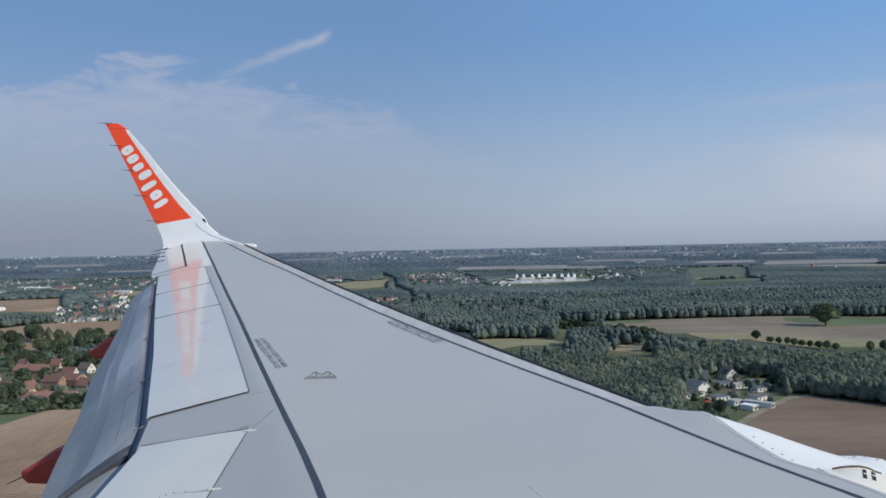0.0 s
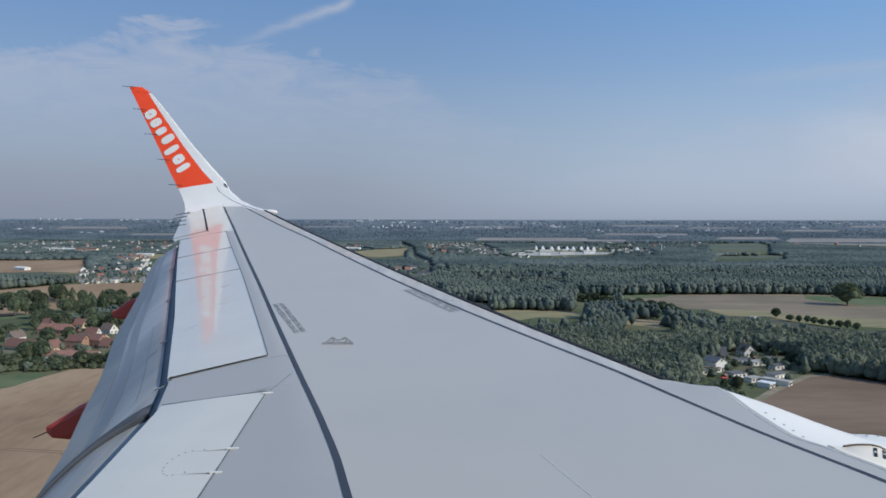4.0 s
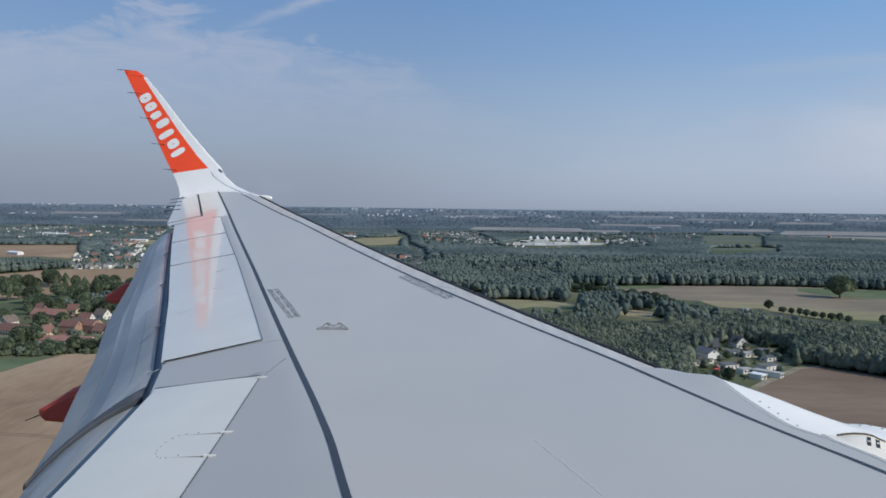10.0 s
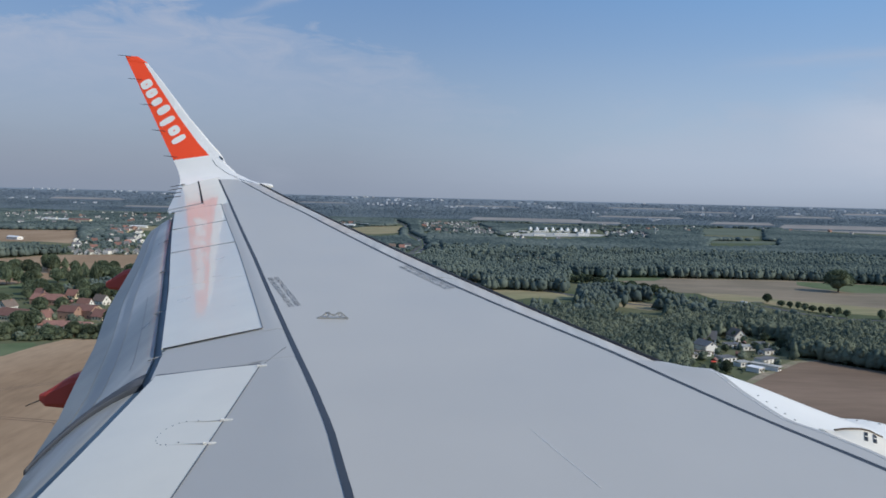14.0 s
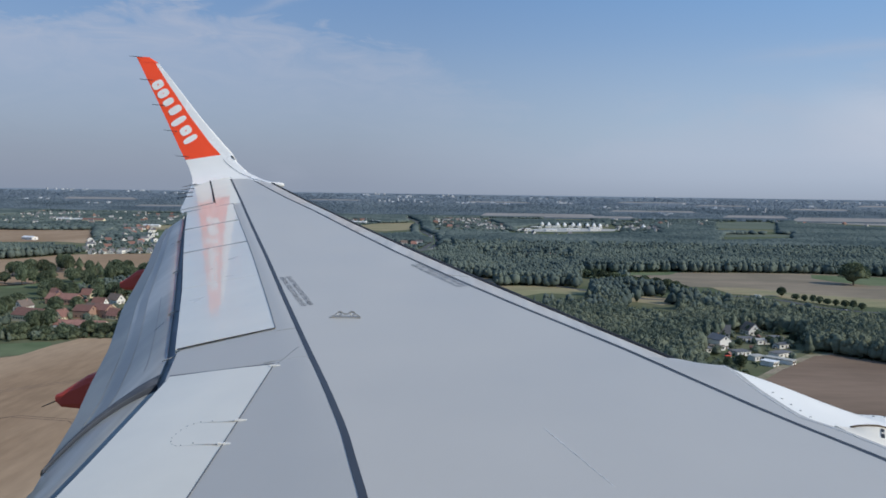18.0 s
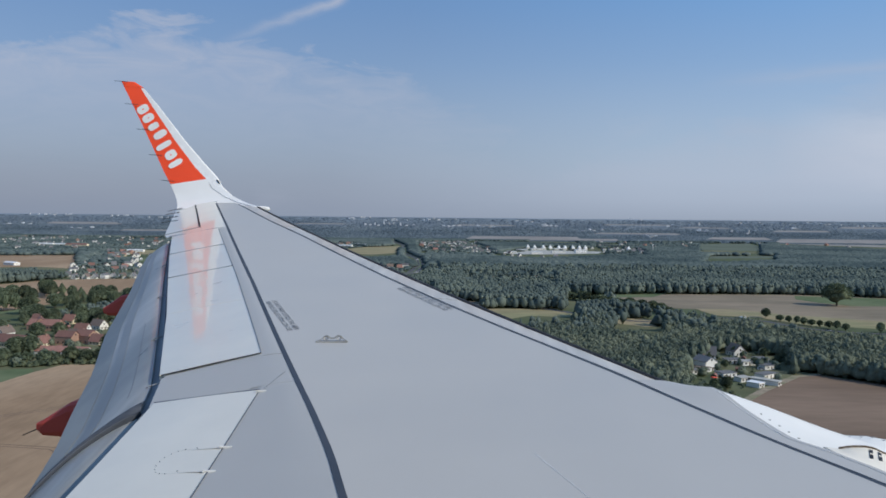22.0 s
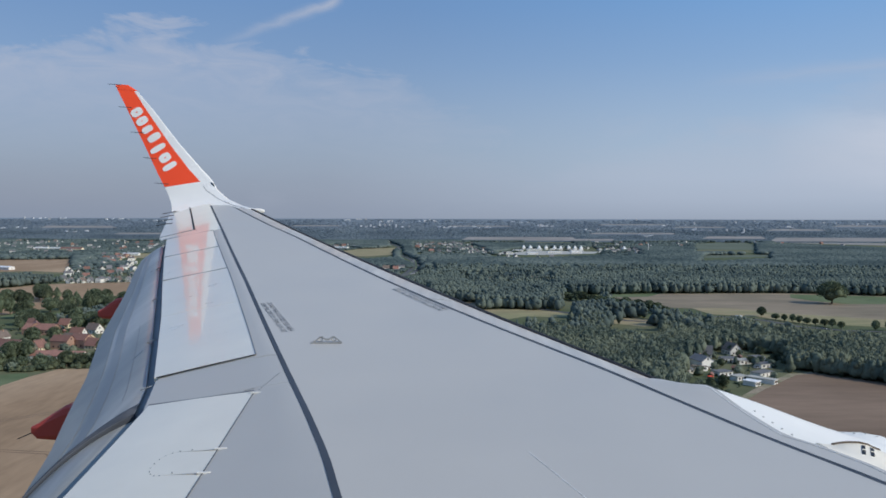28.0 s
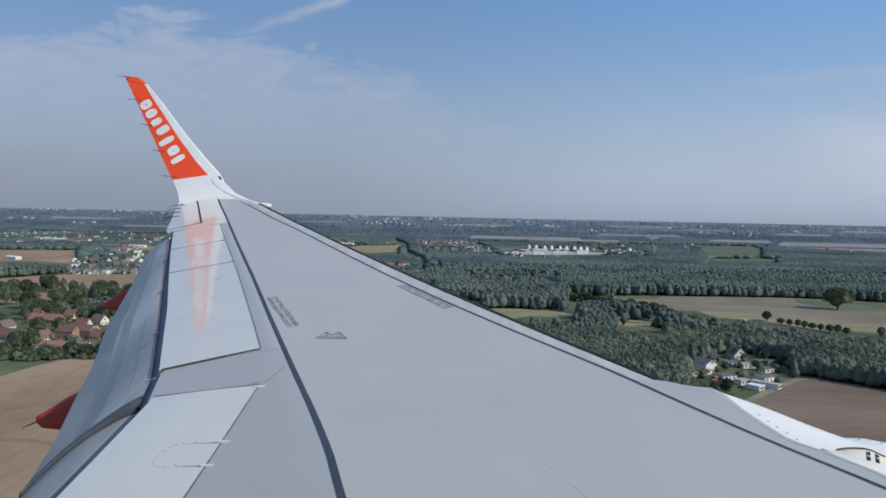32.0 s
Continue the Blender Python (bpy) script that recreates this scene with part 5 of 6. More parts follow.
for k, (v, f) in enumerate(LONE):
    crown_mesh = raw_mesh("crown", v * np.array([1, 1, 0.95]) + np.array([0, 0, 0.04]), f, M["tree_leaf"])
    lo = [[(0.07 * (1 - 0.6 * t) * math.cos(a) + 0.02 * t, 0.07 * (1 - 0.6 * t) * math.sin(a), t * 0.6) for a in [2 * math.pi * i / 7 for i in range(7)]] for t in (0, 0.3, 0.7, 1.0)]
    TREE_KINDS.append((crown_mesh, rings("trunk", lo, M["bark"])))
LIMB = rings("limb", [[(t * 0.55 + 0.02 * math.cos(q) * (1.2 - t), 0.03 * math.sin(q) * (1.2 - t), 0.3 + 0.38 * t ** 0.8) for q in [2 * math.pi * i / 6 for i in range(6)]] for t in (0, 0.35, 0.7, 1.0)], M["bark"])


def tree(x, y, radius, height, k, label):
    t = thing("tree", label, "tree", "single trees", at=Matrix.LocRotScale((x, y, 0), Euler((0, 0, x * 3.1 + y)), (radius, radius, height)))
    part("trunk", TREE_KINDS[k][1], t)
    for turn in (10, 135, 250):
        part("limb", LIMB, t, at=pose(0, 0, 0, 0, 0, turn))
    part("crown", TREE_KINDS[k][0], t)
    return t


rnd_t = random.Random(8)
spots = [(442, 898, 15, 25), (313, 779, 4.2, 9.5), (620, 905, 14, 22), (650, 900, 12, 20)]
spots += [(lerp(316, 348, i / 8) + rnd_t.uniform(-1, 1), lerp(752, 690, i / 8), rnd_t.uniform(2.6, 3.6), rnd_t.uniform(6, 8)) for i in range(9)]
spots += [(lerp(372, 560, i / 15) + rnd_t.uniform(-4, 4), lerp(682, 648, i / 15), rnd_t.uniform(2.6, 4.4), rnd_t.uniform(6, 10)) for i in range(16)]
spots += [(lerp(139, 224, i / 30) + rnd_t.uniform(-4, 4), lerp(956, 800, i / 30) + rnd_t.uniform(-9, 9), rnd_t.uniform(4.2, 6.4), rnd_t.uniform(7.5, 11)) for i in range(31)]
spots += [(rnd_t.uniform(145, 240), rnd_t.uniform(500, 570), rnd_t.uniform(2.2, 3.8), rnd_t.uniform(4, 7.5)) for i in range(14)]
spots += [(lerp(122, 205, s) - 9 + rnd_t.uniform(-6, 2), lerp(390, 490, s) + rnd_t.uniform(-2, 5), rnd_t.uniform(2.4, 3.8), rnd_t.uniform(4, 8)) for s in [i / 13 for i in range(8)]]
spots += [(lerp(-300, -225, i / 15) + rnd_t.uniform(-4, 4), lerp(492, 512, i / 15) + rnd_t.uniform(-4, 4), rnd_t.uniform(3.4, 5.6), rnd_t.uniform(6, 10)) for i in range(16)]
spots += [(x + rnd_t.uniform(-5, 5), y + rnd_t.uniform(-6, 6), rnd_t.uniform(4.5, 7), rnd_t.uniform(10, 15)) for x, y in ((-292, 538), (-286, 530), (-298, 524), (-340, 560), (-352, 590), (-360, 620), (-322, 604), (-310, 612), (-240, 545), (-232, 560), (-250, 600), (-228, 600), (-345, 500), (-330, 490), (-370, 540), (-268, 655), (-262, 640))]
spots += [(rnd_t.uniform(-400, -270), rnd_t.uniform(660, 720), rnd_t.uniform(4.5, 7), rnd_t.uniform(9, 15)) for i in range(26)]
spots += [(rnd_t.uniform(-520, -330), rnd_t.uniform(740, 950), rnd_t.uniform(5, 8), rnd_t.uniform(11, 18)) for i in range(46)]
spots = [q for q in spots if not inside(CLEAR[1], np.array([q[0]]), np.array([q[1]]))[0]]
for x, y, r, h in spots:
    tree(x, y, r, h, rnd_t.choice((5, 6)) if rnd_t.random() < 0.15 else rnd_t.randrange(5), "broad green tree in full summer leaf")



def grow(name, y0, y1, step, seed, share, radius, tall, kinds, mat, label, wild=0.16):
    x, y, rnd = spread_points(y0, y1, -0.72, 0.76, step, seed)
    k = thinned(x, y, rnd) & behind_wing(x, y, rnd) & (rnd.uniform(size=len(x)) < share(y))
    x, y = x[k], y[k]
    wood(name, x, y, rnd.uniform(*radius, len(x)) * town_low(x, y, np.ones(len(x))) ** 0.7, town_low(x, y, canopy(x, y, *tall, seed, wild)), kinds, mat, label, seed + 1)


grow("near_woods", 262, 760, 5.5, 1, lambda y: (760 - y) / 150, (3.6, 6.4), (12, 17), NEAR, M["leaf"], "dense mixed summer woodland, dark green", 0.30)
# each farther belt of wood carries more haze in its leaf colour
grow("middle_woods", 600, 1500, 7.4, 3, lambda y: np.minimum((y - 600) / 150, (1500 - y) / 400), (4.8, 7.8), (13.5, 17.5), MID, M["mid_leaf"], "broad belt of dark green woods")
grow("farther_woods", 1100, 3300, 10.0, 5, lambda y: (y - 1100) / 450, (7.0, 12.5), (8.5, 13.0), LOW, M["far_leaf"], "far woods, green painted bluer for haze")
grow("distant_woods", 3305, 4300, 11.0, 7, lambda y: 0.9 * (4300 - y) / 700, (8, 13.5), (0.5, 1.3), LOW, M["distant_leaf"], "distant woods with haze painted in")
grow("horizon_woods", 3800, 4720, 17.0, 9, lambda y: 0.75 * np.minimum((y - 3800) / 450, (4900 - y) / 500), (11, 18), (0.3, 0.75), LOW, M["horizon_leaf"], "horizon woods paled by painted haze")
# bushes round the village and the hamlet
rnd = np.random.default_rng(31)
x, y = rnd.uniform(-330, -222, 160), rnd.uniform(488, 514, 160)
k = ~inside(CLEAR[0], x, y)
x, y = x[k], y[k]
wood("field_hedge", x, y, rnd.uniform(1.8, 3.6, len(x)), rnd.uniform(2.0, 5, len(x)), NEAR, M["tree_leaf"], "overgrown green hedge between village and field", 33)
x, y = rnd.uniform(-400, -210, 260), rnd.uniform(515, 715, 260)
wood("garden_bushes", x, y, rnd.uniform(0.9, 2.4, 260), rnd.uniform(1.0, 3.0, 260), NEAR, M["tree_leaf"], "low garden bushes and fruit trees", 35)
x, y = rnd.uniform(140, 245, 200), rnd.uniform(425, 580, 200)
k = ~inside(CLEAR[1], x, y) & ~inside(CLEAR[3], x, y)
x, y = x[k], y[k]
wood("hamlet_bushes", x, y, rnd.uniform(0.9, 2.0, len(x)), rnd.uniform(0.8, 2.2, len(x)), NEAR, M["tree_leaf"], "green bushes and hedges between the bungalows", 37)


# ---- houses ----
def gable(name, w, l, h0, h1, mat, over=0.4, thick=0.25):
    """A pitched roof of two thick slopes, the ridge along y."""
    a = (h1 - h0) / (w / 2)
    half = w / 2 + over
    e = h0 - over * a
    pts = []
    for y in (-l / 2 - over, l / 2 + over):
        pts += [(-half, y, e), (0, y, h1), (half, y, e), (half, y, e + thick), (0, y, h1 + thick * 1.2), (-half, y, e + thick)]
    return mesh_of(name, pts, [(0, 1, 4, 5), (1, 2, 3, 4), (11, 10, 7, 6), (10, 9, 8, 7), (5, 4, 10, 11), (4, 3, 9, 10), (1, 0, 6, 7), (2, 1, 7, 8), (0, 5, 11, 6), (3, 2, 8, 9)], mat)


def body(w, l, h0, h1, mat):
    pts = []
    for y in (-l / 2, l / 2):
        pts += [(-w / 2, y, 0), (w / 2, y, 0), (w / 2, y, h0), (0, y, h1), (-w / 2, y, h0)]
    return mesh_of("wall", pts, [(0, 1, 2, 3, 4), (9, 8, 7, 6, 5), (1, 0, 5, 6), (2, 1, 6, 7), (4, 9, 5, 0), (3, 2, 7, 8), (4, 3, 8, 9)], mat)


def house(w, l, h0, h1, wall, roof, detail, label, category="house", name="house"):
    h = thing(name, label, category, "houses of the villages")
    part("wall", body(w, l, h0, h1, wall), h)
    rf = part("roof", gable("roof", w, l, h0, h1, roof), h)
    if name == "house":
        part("chimney", block("chimney", (0.6, l * 0.18, h1 - 1.0), (1.2, l * 0.18 + 0.7, h1 + 0.9), M["brick"]), rf)
    glass = block("window", (-0.55, -0.04, -0.65), (0.55, 0.04, 0.65), M["pane"])
    big = block("window", (-0.9, -0.04, -0.8), (0.9, 0.04, 0.8), M["pane"])
    if detail:
        for s in (-1, 1):
            for u in (-0.25, 0.25):
                part("window", glass, h, at=pose(u * w, s * (l / 2 + 0.02), 1.6))
            part("window", glass, h, at=pose(0, s * (l / 2 + 0.02), h0 + 1.2))
            for u in (-0.3, 0.0, 0.3):
                part("window", glass, h, at=pose(s * (w / 2 + 0.02), u * l, 1.6, 0, 0, 90))
        part("door", block("door", (w * 0.05, -l / 2 - 0.05, 0), (w * 0.05 + 1.0, -l / 2 + 0.02, 2.05), M["door"]), h)
    else:
        for s in (-1, 1):
            part("window", big, h, at=pose(0, s * (l / 2 + 0.02), h0 * 0.55))
            part("window", big, h, at=pose(s * (w / 2 + 0.02), 0, h0 * 0.55, 0, 0, 90))
    return h


KINDS = []
for w, l, h0, h1, wm, rm, text in (
    (8, 11, 3.2, 7.6, "render_white", "roof_red", "white rendered house with a red tiled roof"),
    (9, 12, 3.6, 8.2, "render_white", "roof_brown", "white rendered house with a brown tiled roof"),
    (8, 10, 3.0, 7.8, "render_cream", "roof_red", "cream rendered house with a red tiled roof"),
    (9, 13, 5.6, 8.4, "render_white", "roof_grey", "two storey white house with a grey roof"),
    (10, 14, 5.8, 9.5, "brick", "roof_red", "brick house with a red tiled roof"),
    (8, 9, 3.0, 8.2, "render_white", "roof_grey", "small white gabled house with a dark roof"),
):
    KINDS.append((w, l, h0, h1, M[wm], M[rm], text))

TAKEN = []


def free(x, y, gap):
    if any((x - a) ** 2 + (y - b) ** 2 < gap * gap for a, b in TAKEN):
        return False
    p = np.array([x]), np.array([y])
    if any(inside(poly, *p)[0] for poly in CLEAR):
        return False
    TAKEN.append((x, y))
    return True


made = {}


def put_house(kind, detail, x, y, turn, size=1.0):
    key = (kind, detail)
    m = Matrix.LocRotScale((x, y, land_z(y)), Euler((0, 0, radians(turn))), None)
    if key not in made:
        w, l, h0, h1, wm, rm, text = KINDS[kind]
        made[key] = house(w, l, h0, h1, wm, rm, detail, text)
        made[key].matrix_basis = m
        return made[key]
    return copy_thing(made[key], m)


rnd_h = random.Random(21)


def village(poly, count, gap, detail, weights, turn0):
    xs_, ys_ = [p[0] for p in poly], [p[1] for p in poly]
    n = tries = 0
    while n < count and tries < count * 30:
        tries += 1
        x, y = rnd_h.uniform(min(xs_), max(xs_)), rnd_h.uniform(min(ys_), max(ys_))
        if not inside(poly, np.array([x]), np.array([y]))[0] or not -0.68 < x / y < 0.68 or not free(x, y, gap):
            continue
        put_house(rnd_h.choices(range(6), weights)[0], detail, x, y, turn0 + rnd_h.choice((0, 90)) + rnd_h.uniform(-12, 12))
        n += 1


village(TOWNS[0][0], 96, 17, False, (1, 2, 0.5, 5, 0.6, 6), 20)
village(TOWNS[1][0], 38, 15, False, (2, 2, 1, 3, 0.5, 4), 35)
village(TOWNS[3][0], 58, 15, False, (0.4, 2, 0.3, 5, 0.4, 6), 10)
village(TOWNS[4][0], 18, 15, False, (0.6, 2, 0.4, 5, 0.5, 6), 10)
village(TOWNS[5][0], 16, 15, False, (0.6, 2, 0.4, 5, 0.5, 6), 10)
village(TOWNS[7][0], 10, 15, False, (2, 2, 2, 3, 1, 3), 10)
village([(100, 2300), (-80, 1950), (100, 1750), (330, 1950)], 10, 22, False, (0.3, 2, 0, 3, 0, 6), 25)
village([(1500, 3250), (300, 3250), (700, 2700), (1500, 2700)], 16, 40, False, (2, 2, 1, 3, 1, 3), 30)
for kind, x, y, turn in ((5, 65, 1175, 10), (0, 137, 1220, 70), (5, 119, 995, 12), (1, 101, 1214, 20), (2, -14, 1314, 80), (5, 80, 1190, 30)):
    put_house(kind, True, x, y, turn)
# the row of white gabled houses at the field's edge
for i in range(7):
    put_house((5, 1, 5, 3, 5, 1, 5)[i], True, lerp(-555, -484, i / 6) + rnd_h.uniform(-2, 2), lerp(1158, 1190, i / 6), rnd_h.uniform(-14, 6))
# the near village: houses and barns with red roofs
for kind, x, y, turn in ((2, -298, 568, -10), (4, -286, 580, 78), (4, -275, 586, 70), (2, -262, 577, 72), (0, -300, 634, 80), (2, -336, 688, 80), (4, -311, 692, 75), (1, -296, 655, 65), (4, -345, 655, 30), (0, -365, 690, 70), (3, -235, 580, 10), (1, -350, 610, -15), (0, -372, 640, 60), (5, -248, 628, 15), (2, -328, 522, 75), (1, -232, 532, 80)):
    put_house(kind, True, x, y, turn)


# buildings larger than houses
def long_house(x, y, turn, w, l, h0, h1, wall, roof, label):
    h = house(w, l, h0, h1, M[wall], M[roof], False, label, "building", "long_building")
    for k in range(-4, 5):
        for s in (-1, 1):
            part("window", block("window", (-0.7, -0.04, -0.7), (0.7, 0.04, 0.7), M["pane"]), h, at=pose(s * (w / 2 + 0.02), k * l / 10, h0 * 0.55, 0, 0, 90))
    h.matrix_basis = pose(x, y, land_z(y), 0, 0, turn)
    return h


long_house(-338, 650, 82, 12, 27, 4.5, 8.5, "brick", "roof_red", "long brick barn with a red tiled roof")
long_house(-316, 560, 70, 12, 26, 5.0, 9.5, "render_cream", "roof_red", "cream barn with a bright red tiled roof")
long_house(-266, 534, 84, 11, 36, 3.0, 5.6, "render_white", "roof_red", "long low white stable with a red roof")
long_house(-285, 602, 74, 10, 24, 4.0, 7.5, "render_cream", "roof_brown", "cream barn with a brown tiled roof")
long_house(-1160, 2365, 86, 14, 60, 6.0, 7.5, "render_white", "tent", "long white works hall")
long_house(-1225, 2380, 86, 14, 44, 6.0, 7.5, "render_white", "tent", "short white works hall with a flat roof")
long_house(-1090, 2290, 80, 13, 70, 7.0, 11, "render_cream", "roof_red", "long cream block with a red tiled roof")
long_house(-820, 1462, 60, 12, 34, 4.5, 6.5, "render_white", "tent", "long low white hall")
long_house(-815, 2035, 84, 11, 44, 5.0, 6.5, "render_white", "tent", "long low white hall")
long_house(-330, 2480, 80, 14, 50, 6.0, 7.5, "render_white", "tent", "white hall by the motorway")
long_house(-290, 2560, 80, 12, 40, 7.0, 8.5, "render_white", "tent", "tall white hall by the motorway")


def bungalow(x, y, turn, w, l, label, wall="render_white", roof="roof_grey"):
    """A single-storey house under a flat roof."""
    b = thing("bungalow", label, "bungalow", "houses of the hamlet", at=pose(x, y, 0, 0, 0, turn))
    part("wall", block("wall", (-w / 2, -l / 2, 0), (w / 2, l / 2, 2.7), M[wall], 0.04), b)
    part("roof", block("roof", (-w / 2 - 0.4, -l / 2 - 0.4, 2.7), (w / 2 + 0.4, l / 2 + 0.4, 2.95), M[roof], 0.05), b)
    for s in (-1, 1):
        for u in (-0.28, 0.28):
            part("window", block("window", (-0.7, -0.04, -0.55), (0.7, 0.04, 0.55), M["pane"]), b, at=pose(u * w, s * (l / 2 + 0.02), 1.55))
    part("door", block("door", (-0.45, -l / 2 - 0.05, 0), (0.45, -l / 2 + 0.02, 2.05), M["door"]), b)
    return b


for x, y, turn, w, l, roof in ((149, 492, 10, 9, 7, "roof_grey"), (169, 484, 20, 10, 8, "roof_grey"), (190, 531, 5, 11, 7, "roof_grey"), (197, 524, 15, 10, 7, "concrete"), (211, 536, 12, 9, 7, "roof_grey"), (206, 511, 20, 11, 7, "roof_grey"), (193, 482, 35, 14, 7, "roof_grey"), (174, 470, 25, 8, 6, "concrete"), (160, 500, 15, 8, 7, "roof_brown")):
    bungalow(x, y, turn, w, l, "white single-storey bungalow with a flat roof", roof=roof)
bungalow(185, 463, 45, 5, 17, "long white garage beside the sandy track", roof="concrete")
bungalow(176, 455, 40, 6, 8, "small bright white bungalow beside the track", roof="tent")
for kind, x, y, turn in ((3, 164, 508, 20), (5, 180, 548, 70), (1, 203, 560, 10)):
    put_house(kind, True, x, y, turn)
awning = thing("sun_awning", "bright orange awning on posts between bungalows", "awning", at=pose(157, 470, 0, 0, 0, 20))
part("cloth", block("cloth", (-1.6, -1.4, 2.2), (1.6, 1.4, 2.3), M["orange"], 0.03), awning)
for sx in (-1.5, 1.5):
    for sy in (-1.3, 1.3):
        part("post", rod("post", (sx, sy, 0), (sx, sy, 2.2), 0.05, 0.05, M["steel"]), awning)

# white market halls
for i, x in enumerate((253, 274, 301, 322, 348, 367, 391, 410, 428, 555)):
    y = lerp(2508, 2459, i / 8) if i < 9 else 2423.0
    t = thing("tent_hall", "white hall with a steep pointed roof", "hall", "white halls", at=pose(x, y, 0, 0, 0, 15))
    part("wall", block("wall", (-4.4, -4.8, 0), (4.4, 4.8, 5), M["render_white"]), t)
    part("roof", mesh_of("roof", [(-5.2, -5.6, 4.8), (5.2, -5.6, 4.8), (5.2, 5.6, 4.8), (-5.2, 5.6, 4.8), (0, 0, 14)], [(0, 1, 4), (1, 2, 4), (2, 3, 4), (3, 0, 4), (3, 2, 1, 0)], M["tent"]), t)
for x, y, l in ((149, 2127, 20), (176, 2192, 24), (218, 2338, 30), (275, 2411, 46), (345, 2430, 40), (312, 2240, 40), (395, 2350, 36), (372, 2222, 30), (240, 2150, 30)):
    t = thing("market_hall", "long low white market hall", "hall", "white halls", at=pose(x, y, 0, 0, 0, 8))
    part("wall", block("wall", (-l / 2, -8, 0), (l / 2, 8, 4), M["render_white"]), t)
    part("roof", block("roof", (-l / 2 - 1, -9, 4), (l / 2 + 1, 9, 4.8), M["tent"], 0.3), t, "white sheet roof")
    for k in range(-2, 3):
        part("window", block("window", (k * l / 6 - 1.0, -8.08, 1.2), (k * l / 6 + 1.0, -8.0, 2.4), M["pane"]), t)

# allotment huts
hut = thing("garden_hut", "small white allotment hut with a flat roof", "hut", "allotment huts", at=pose(-640, 1720, 0))
part("wall", block("wall", (-1.8, -1.4, 0), (1.8, 1.4, 2.1), M["render_white"], 0.05), hut)
part("roof", block("roof", (-2.0, -1.6, 2.1), (2.0, 1.6, 2.3), M["tent"], 0.05), hut)
part("door", block("door", (-0.45, -1.46, 0), (0.45, -1.4, 1.9), M["door"]), hut)
shed = thing("garden_shed", "small brown garden shed with a pitched roof", "shed", "allotment huts", at=pose(-322, 655, 0))
part("wall", body(3, 3.6, 2.0, 3.0, M["bark"]), shed)
part("roof", gable("roof", 3, 3.6, 2.0, 3.0, M["roof_red"], 0.3, 0.1), shed)
part("door", block("door", (-0.4, -1.86, 0), (0.4, -1.8, 1.9), M["door"]), shed)
for i in range(40):
    x, y = rnd_h.uniform(-690, -590), rnd_h.uniform(1640, 1790)
    copy_thing(hut, pose(x, y, 0, 0, 0, rnd_h.uniform(0, 180)))
for x, y in ((-300, 600), (-280, 555), (-255, 590), (-318, 580), (-330, 630), (150, 505), (183, 500), (201, 540), (160, 478)):
    copy_thing(rnd_h.choice((hut, shed, shed)), pose(x, y, 0, 0, 0, rnd_h.uniform(0, 180)))


# vehicles in the village and on the roads
def vehicle(name, label, paint, l, w, h, box):
    v = thing(name, label, name, "parked vehicles")
    part("body", block("body", (-l / 2, -w / 2, 0.35), (l / 2, w / 2, h if box else h * 0.45), paint, 0.12), v)
    part("cabin", block("cabin", ((-l * 0.28 if not box else l / 2), -w * 0.45, h * (0.5 if not box else 0.3)), ((l * 0.18 if not box else l / 2 + 1.6), w * 0.45, h * (1.0 if not box else 0.85)), M["pane"] if not box else paint, 0.15), v)
    wheel = rod("wheel", (0, -0.11, 0), (0, 0.11, 0), 0.36, 0.36, M["black"], 12)
    for sx in (-0.32, 0.32):
        for sy in (-1, 1):
            part("wheel", wheel, v, at=pose(sx * l, sy * w * 0.46, 0.36))
    return v


protos = [vehicle("van", "white delivery van parked outdoors", M["car_white"], 5.2, 2.0, 2.5, True), vehicle("lorry", "red lorry on sandy ground", M["car_red"], 8.0, 2.5, 3.4, True), vehicle("car", "dark grey saloon car", M["car_grey"], 4.4, 1.8, 1.45, False), vehicle("car", "white saloon car outdoors", M["car_white"], 4.4, 1.8, 1.45, False)]
protos[0].matrix_basis, protos[1].matrix_basis, protos[2].matrix_basis, protos[3].matrix_basis = pose(-252, 519, 0, 0, 0, 80), pose(-305, 545, 0, 0, 0, 30), pose(-104, 2000, 0.13, 0, 0, 95), pose(-258, 520, 0, 0, 0, 84)
for x, y, k, a in ((-264, 519, 2, 80), (-270, 521, 3, 88), (-247, 520, 3, 75), (-290, 550, 2, 10), (-310, 590, 3, 40), (168, 494, 3, 30), (188, 470, 2, 40), (200, 507, 3, 10)):
    copy_thing(protos[k], pose(x, y, 0, 0, 0, a))
for i in range(30):
    y = 1290 + i * 40 + rnd_h.uniform(-12, 12)
    x = float(np.interp(y, [1273, 1375, 1567, 1824, 2120, 2671], [-95, -64, -57, -70, -116, -150])) + rnd_h.choice((-7.5, -4, 4, 7.5))
    copy_thing(protos[rnd_h.choice((0, 2, 3, 3))], pose(x, y, 0.13, 0, 0, 94))
for i, (x, y, a) in enumerate(((140, 789, -50), (220, 753, 45), (285, 768, -35), (332, 690, -45), (420, 664, -10), (470, 655, -10))):
    copy_thing(protos[(3, 2, 0, 3, 2, 3)[i]], pose(x, y, 0.25, 0, 0, a))


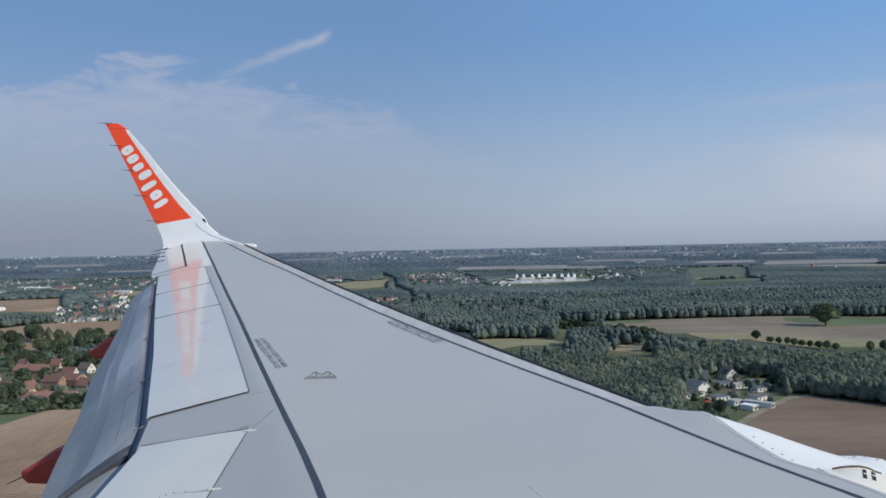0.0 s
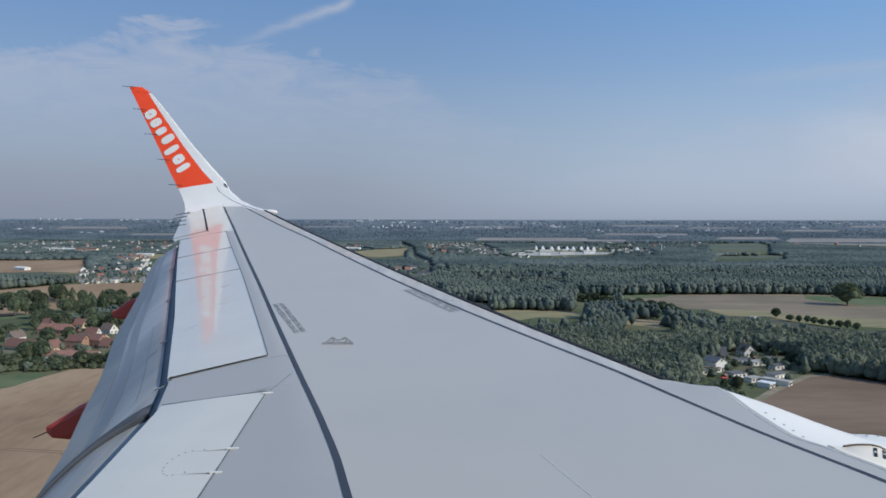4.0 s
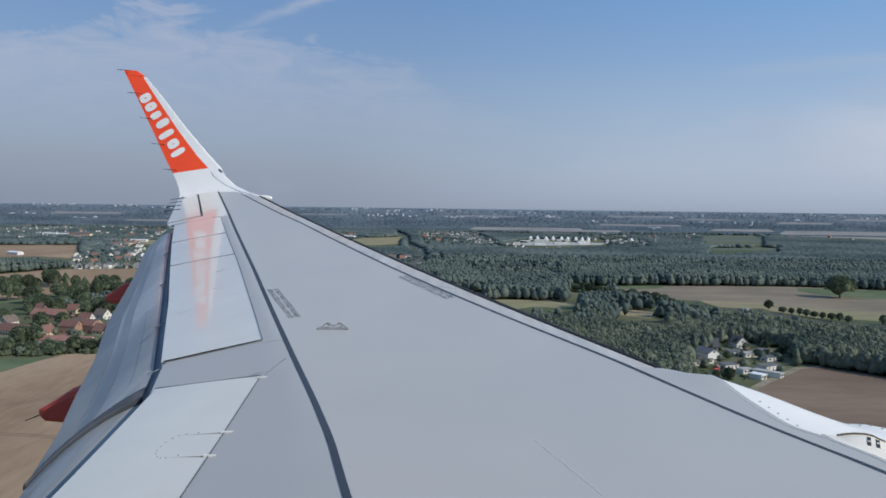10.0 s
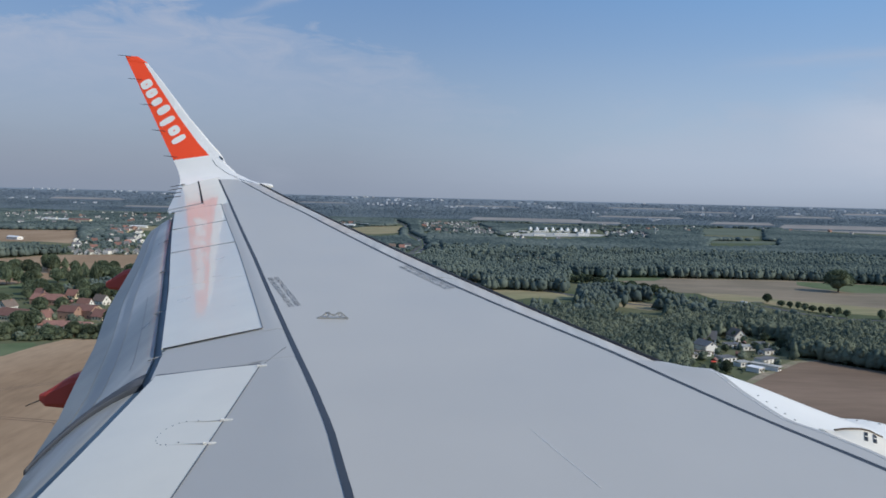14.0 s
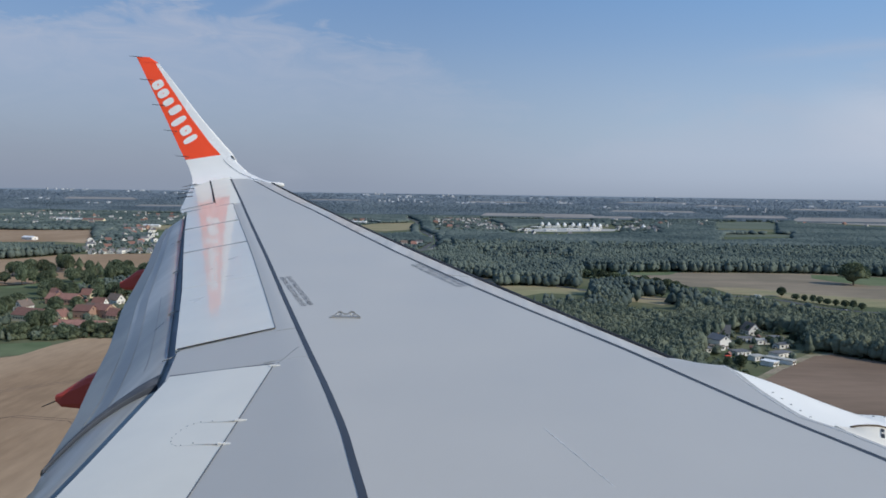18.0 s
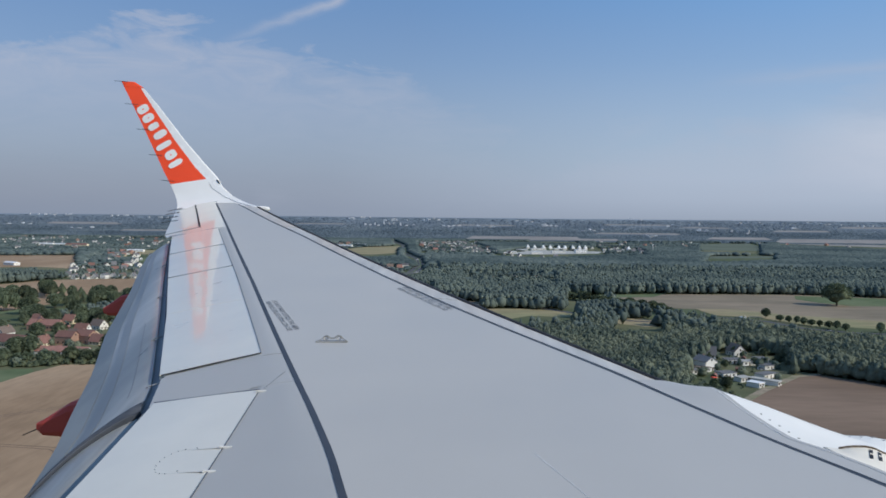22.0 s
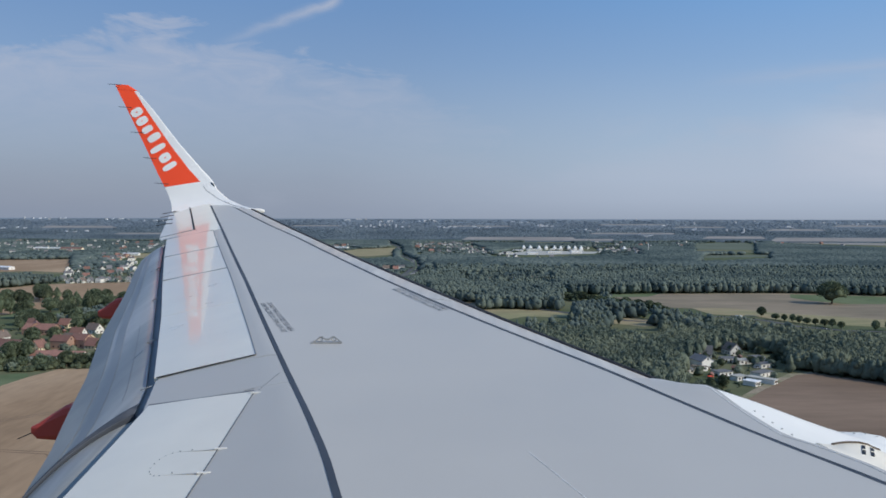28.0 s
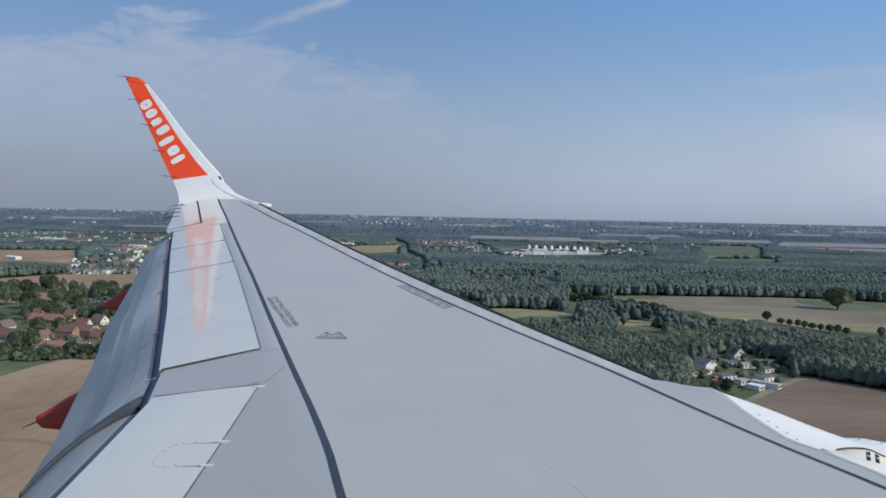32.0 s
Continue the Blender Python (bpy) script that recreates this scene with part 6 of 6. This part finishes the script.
mast = thing("radio_mast", "slender pale radio mast above the woods", "mast", at=pose(583, 2243, 0))
part("shaft", rod("shaft", (0, 0, 0), (0, 0, 27), 0.9, 0.5, M["render_white"]), mast)
part("platform", block("platform", (-1.6, -1.6, 20), (1.6, 1.6, 20.6), M["render_white"], 0.1), mast)
part("aerial", rod("aerial", (0, 0, 27), (0, 0, 33), 0.22, 0.12, M["steel"]), mast)

# ---- the far town on the horizon ----
tower_kinds = []
for w, dp, h in ((8, 8, 11), (11, 10, 7), (13, 10, 4.2), (7, 7, 16), (18, 10, 3.2)):
    b = thing("apartment_block", "pale distant apartment block", "building", "far town")
    part("wall", block("wall", (-w / 2, -dp / 2, -3), (w / 2, dp / 2, h), M["hazed_wall"]), b)
    part("roof", block("roof", (-w / 2 - 0.3, -dp / 2 - 0.3, h), (w / 2 + 0.3, dp / 2 + 0.3, h + 0.6), M["hazed_wall"]), b)
    tower_kinds.append(b)
rnd_f = random.Random(5)
first = [True] * 5


def put_tower(k, u, p):
    y = FAR1 - p / 40.5 * (FAR1 - FAR0)
    m = pose((u - 802) / 1387 * y, y, land_z(y), 0, 0, rnd_f.uniform(-25, 25))
    if first[k]:
        first[k] = False
        tower_kinds[k].matrix_basis = m
    else:
        copy_thing(tower_kinds[k], m)


for u, p, k in ((655, 14, 1), (664, 15, 1), (672, 14, 0), (678, 15, 2), (688, 13, 3), (697, 13, 0), (704, 12, 1), (717, 15, 3), (728, 15, 2), (740, 14, 2)):
    put_tower(k, u, p)
for u0, p0, n in ((640, 3, 7), (700, 5, 9), (770, 4, 9), (860, 15, 7), (815, 15, 4), (985, 12, 8), (925, 6, 4), (70, 2, 5), (115, 1, 6), (215, 2, 7), (20, 18, 4), (150, 24, 5), (1060, 20, 5), (1215, 10, 5), (1250, 19, 6), (1330, 5, 6), (1440, 3, 7), (1490, 6, 4), (1400, 14, 6), (1540, 9, 6), (1310, 22, 6), (1160, 30, 6), (300, 6, 5), (1128, 2, 2)):
    for _ in range(n):
        put_tower(rnd_f.choices(range(5), (1, 3, 5, 0.4, 4))[0], u0 + rnd_f.gauss(0, 16), max(0.6, p0 + rnd_f.uniform(-1.6, 1.6)))
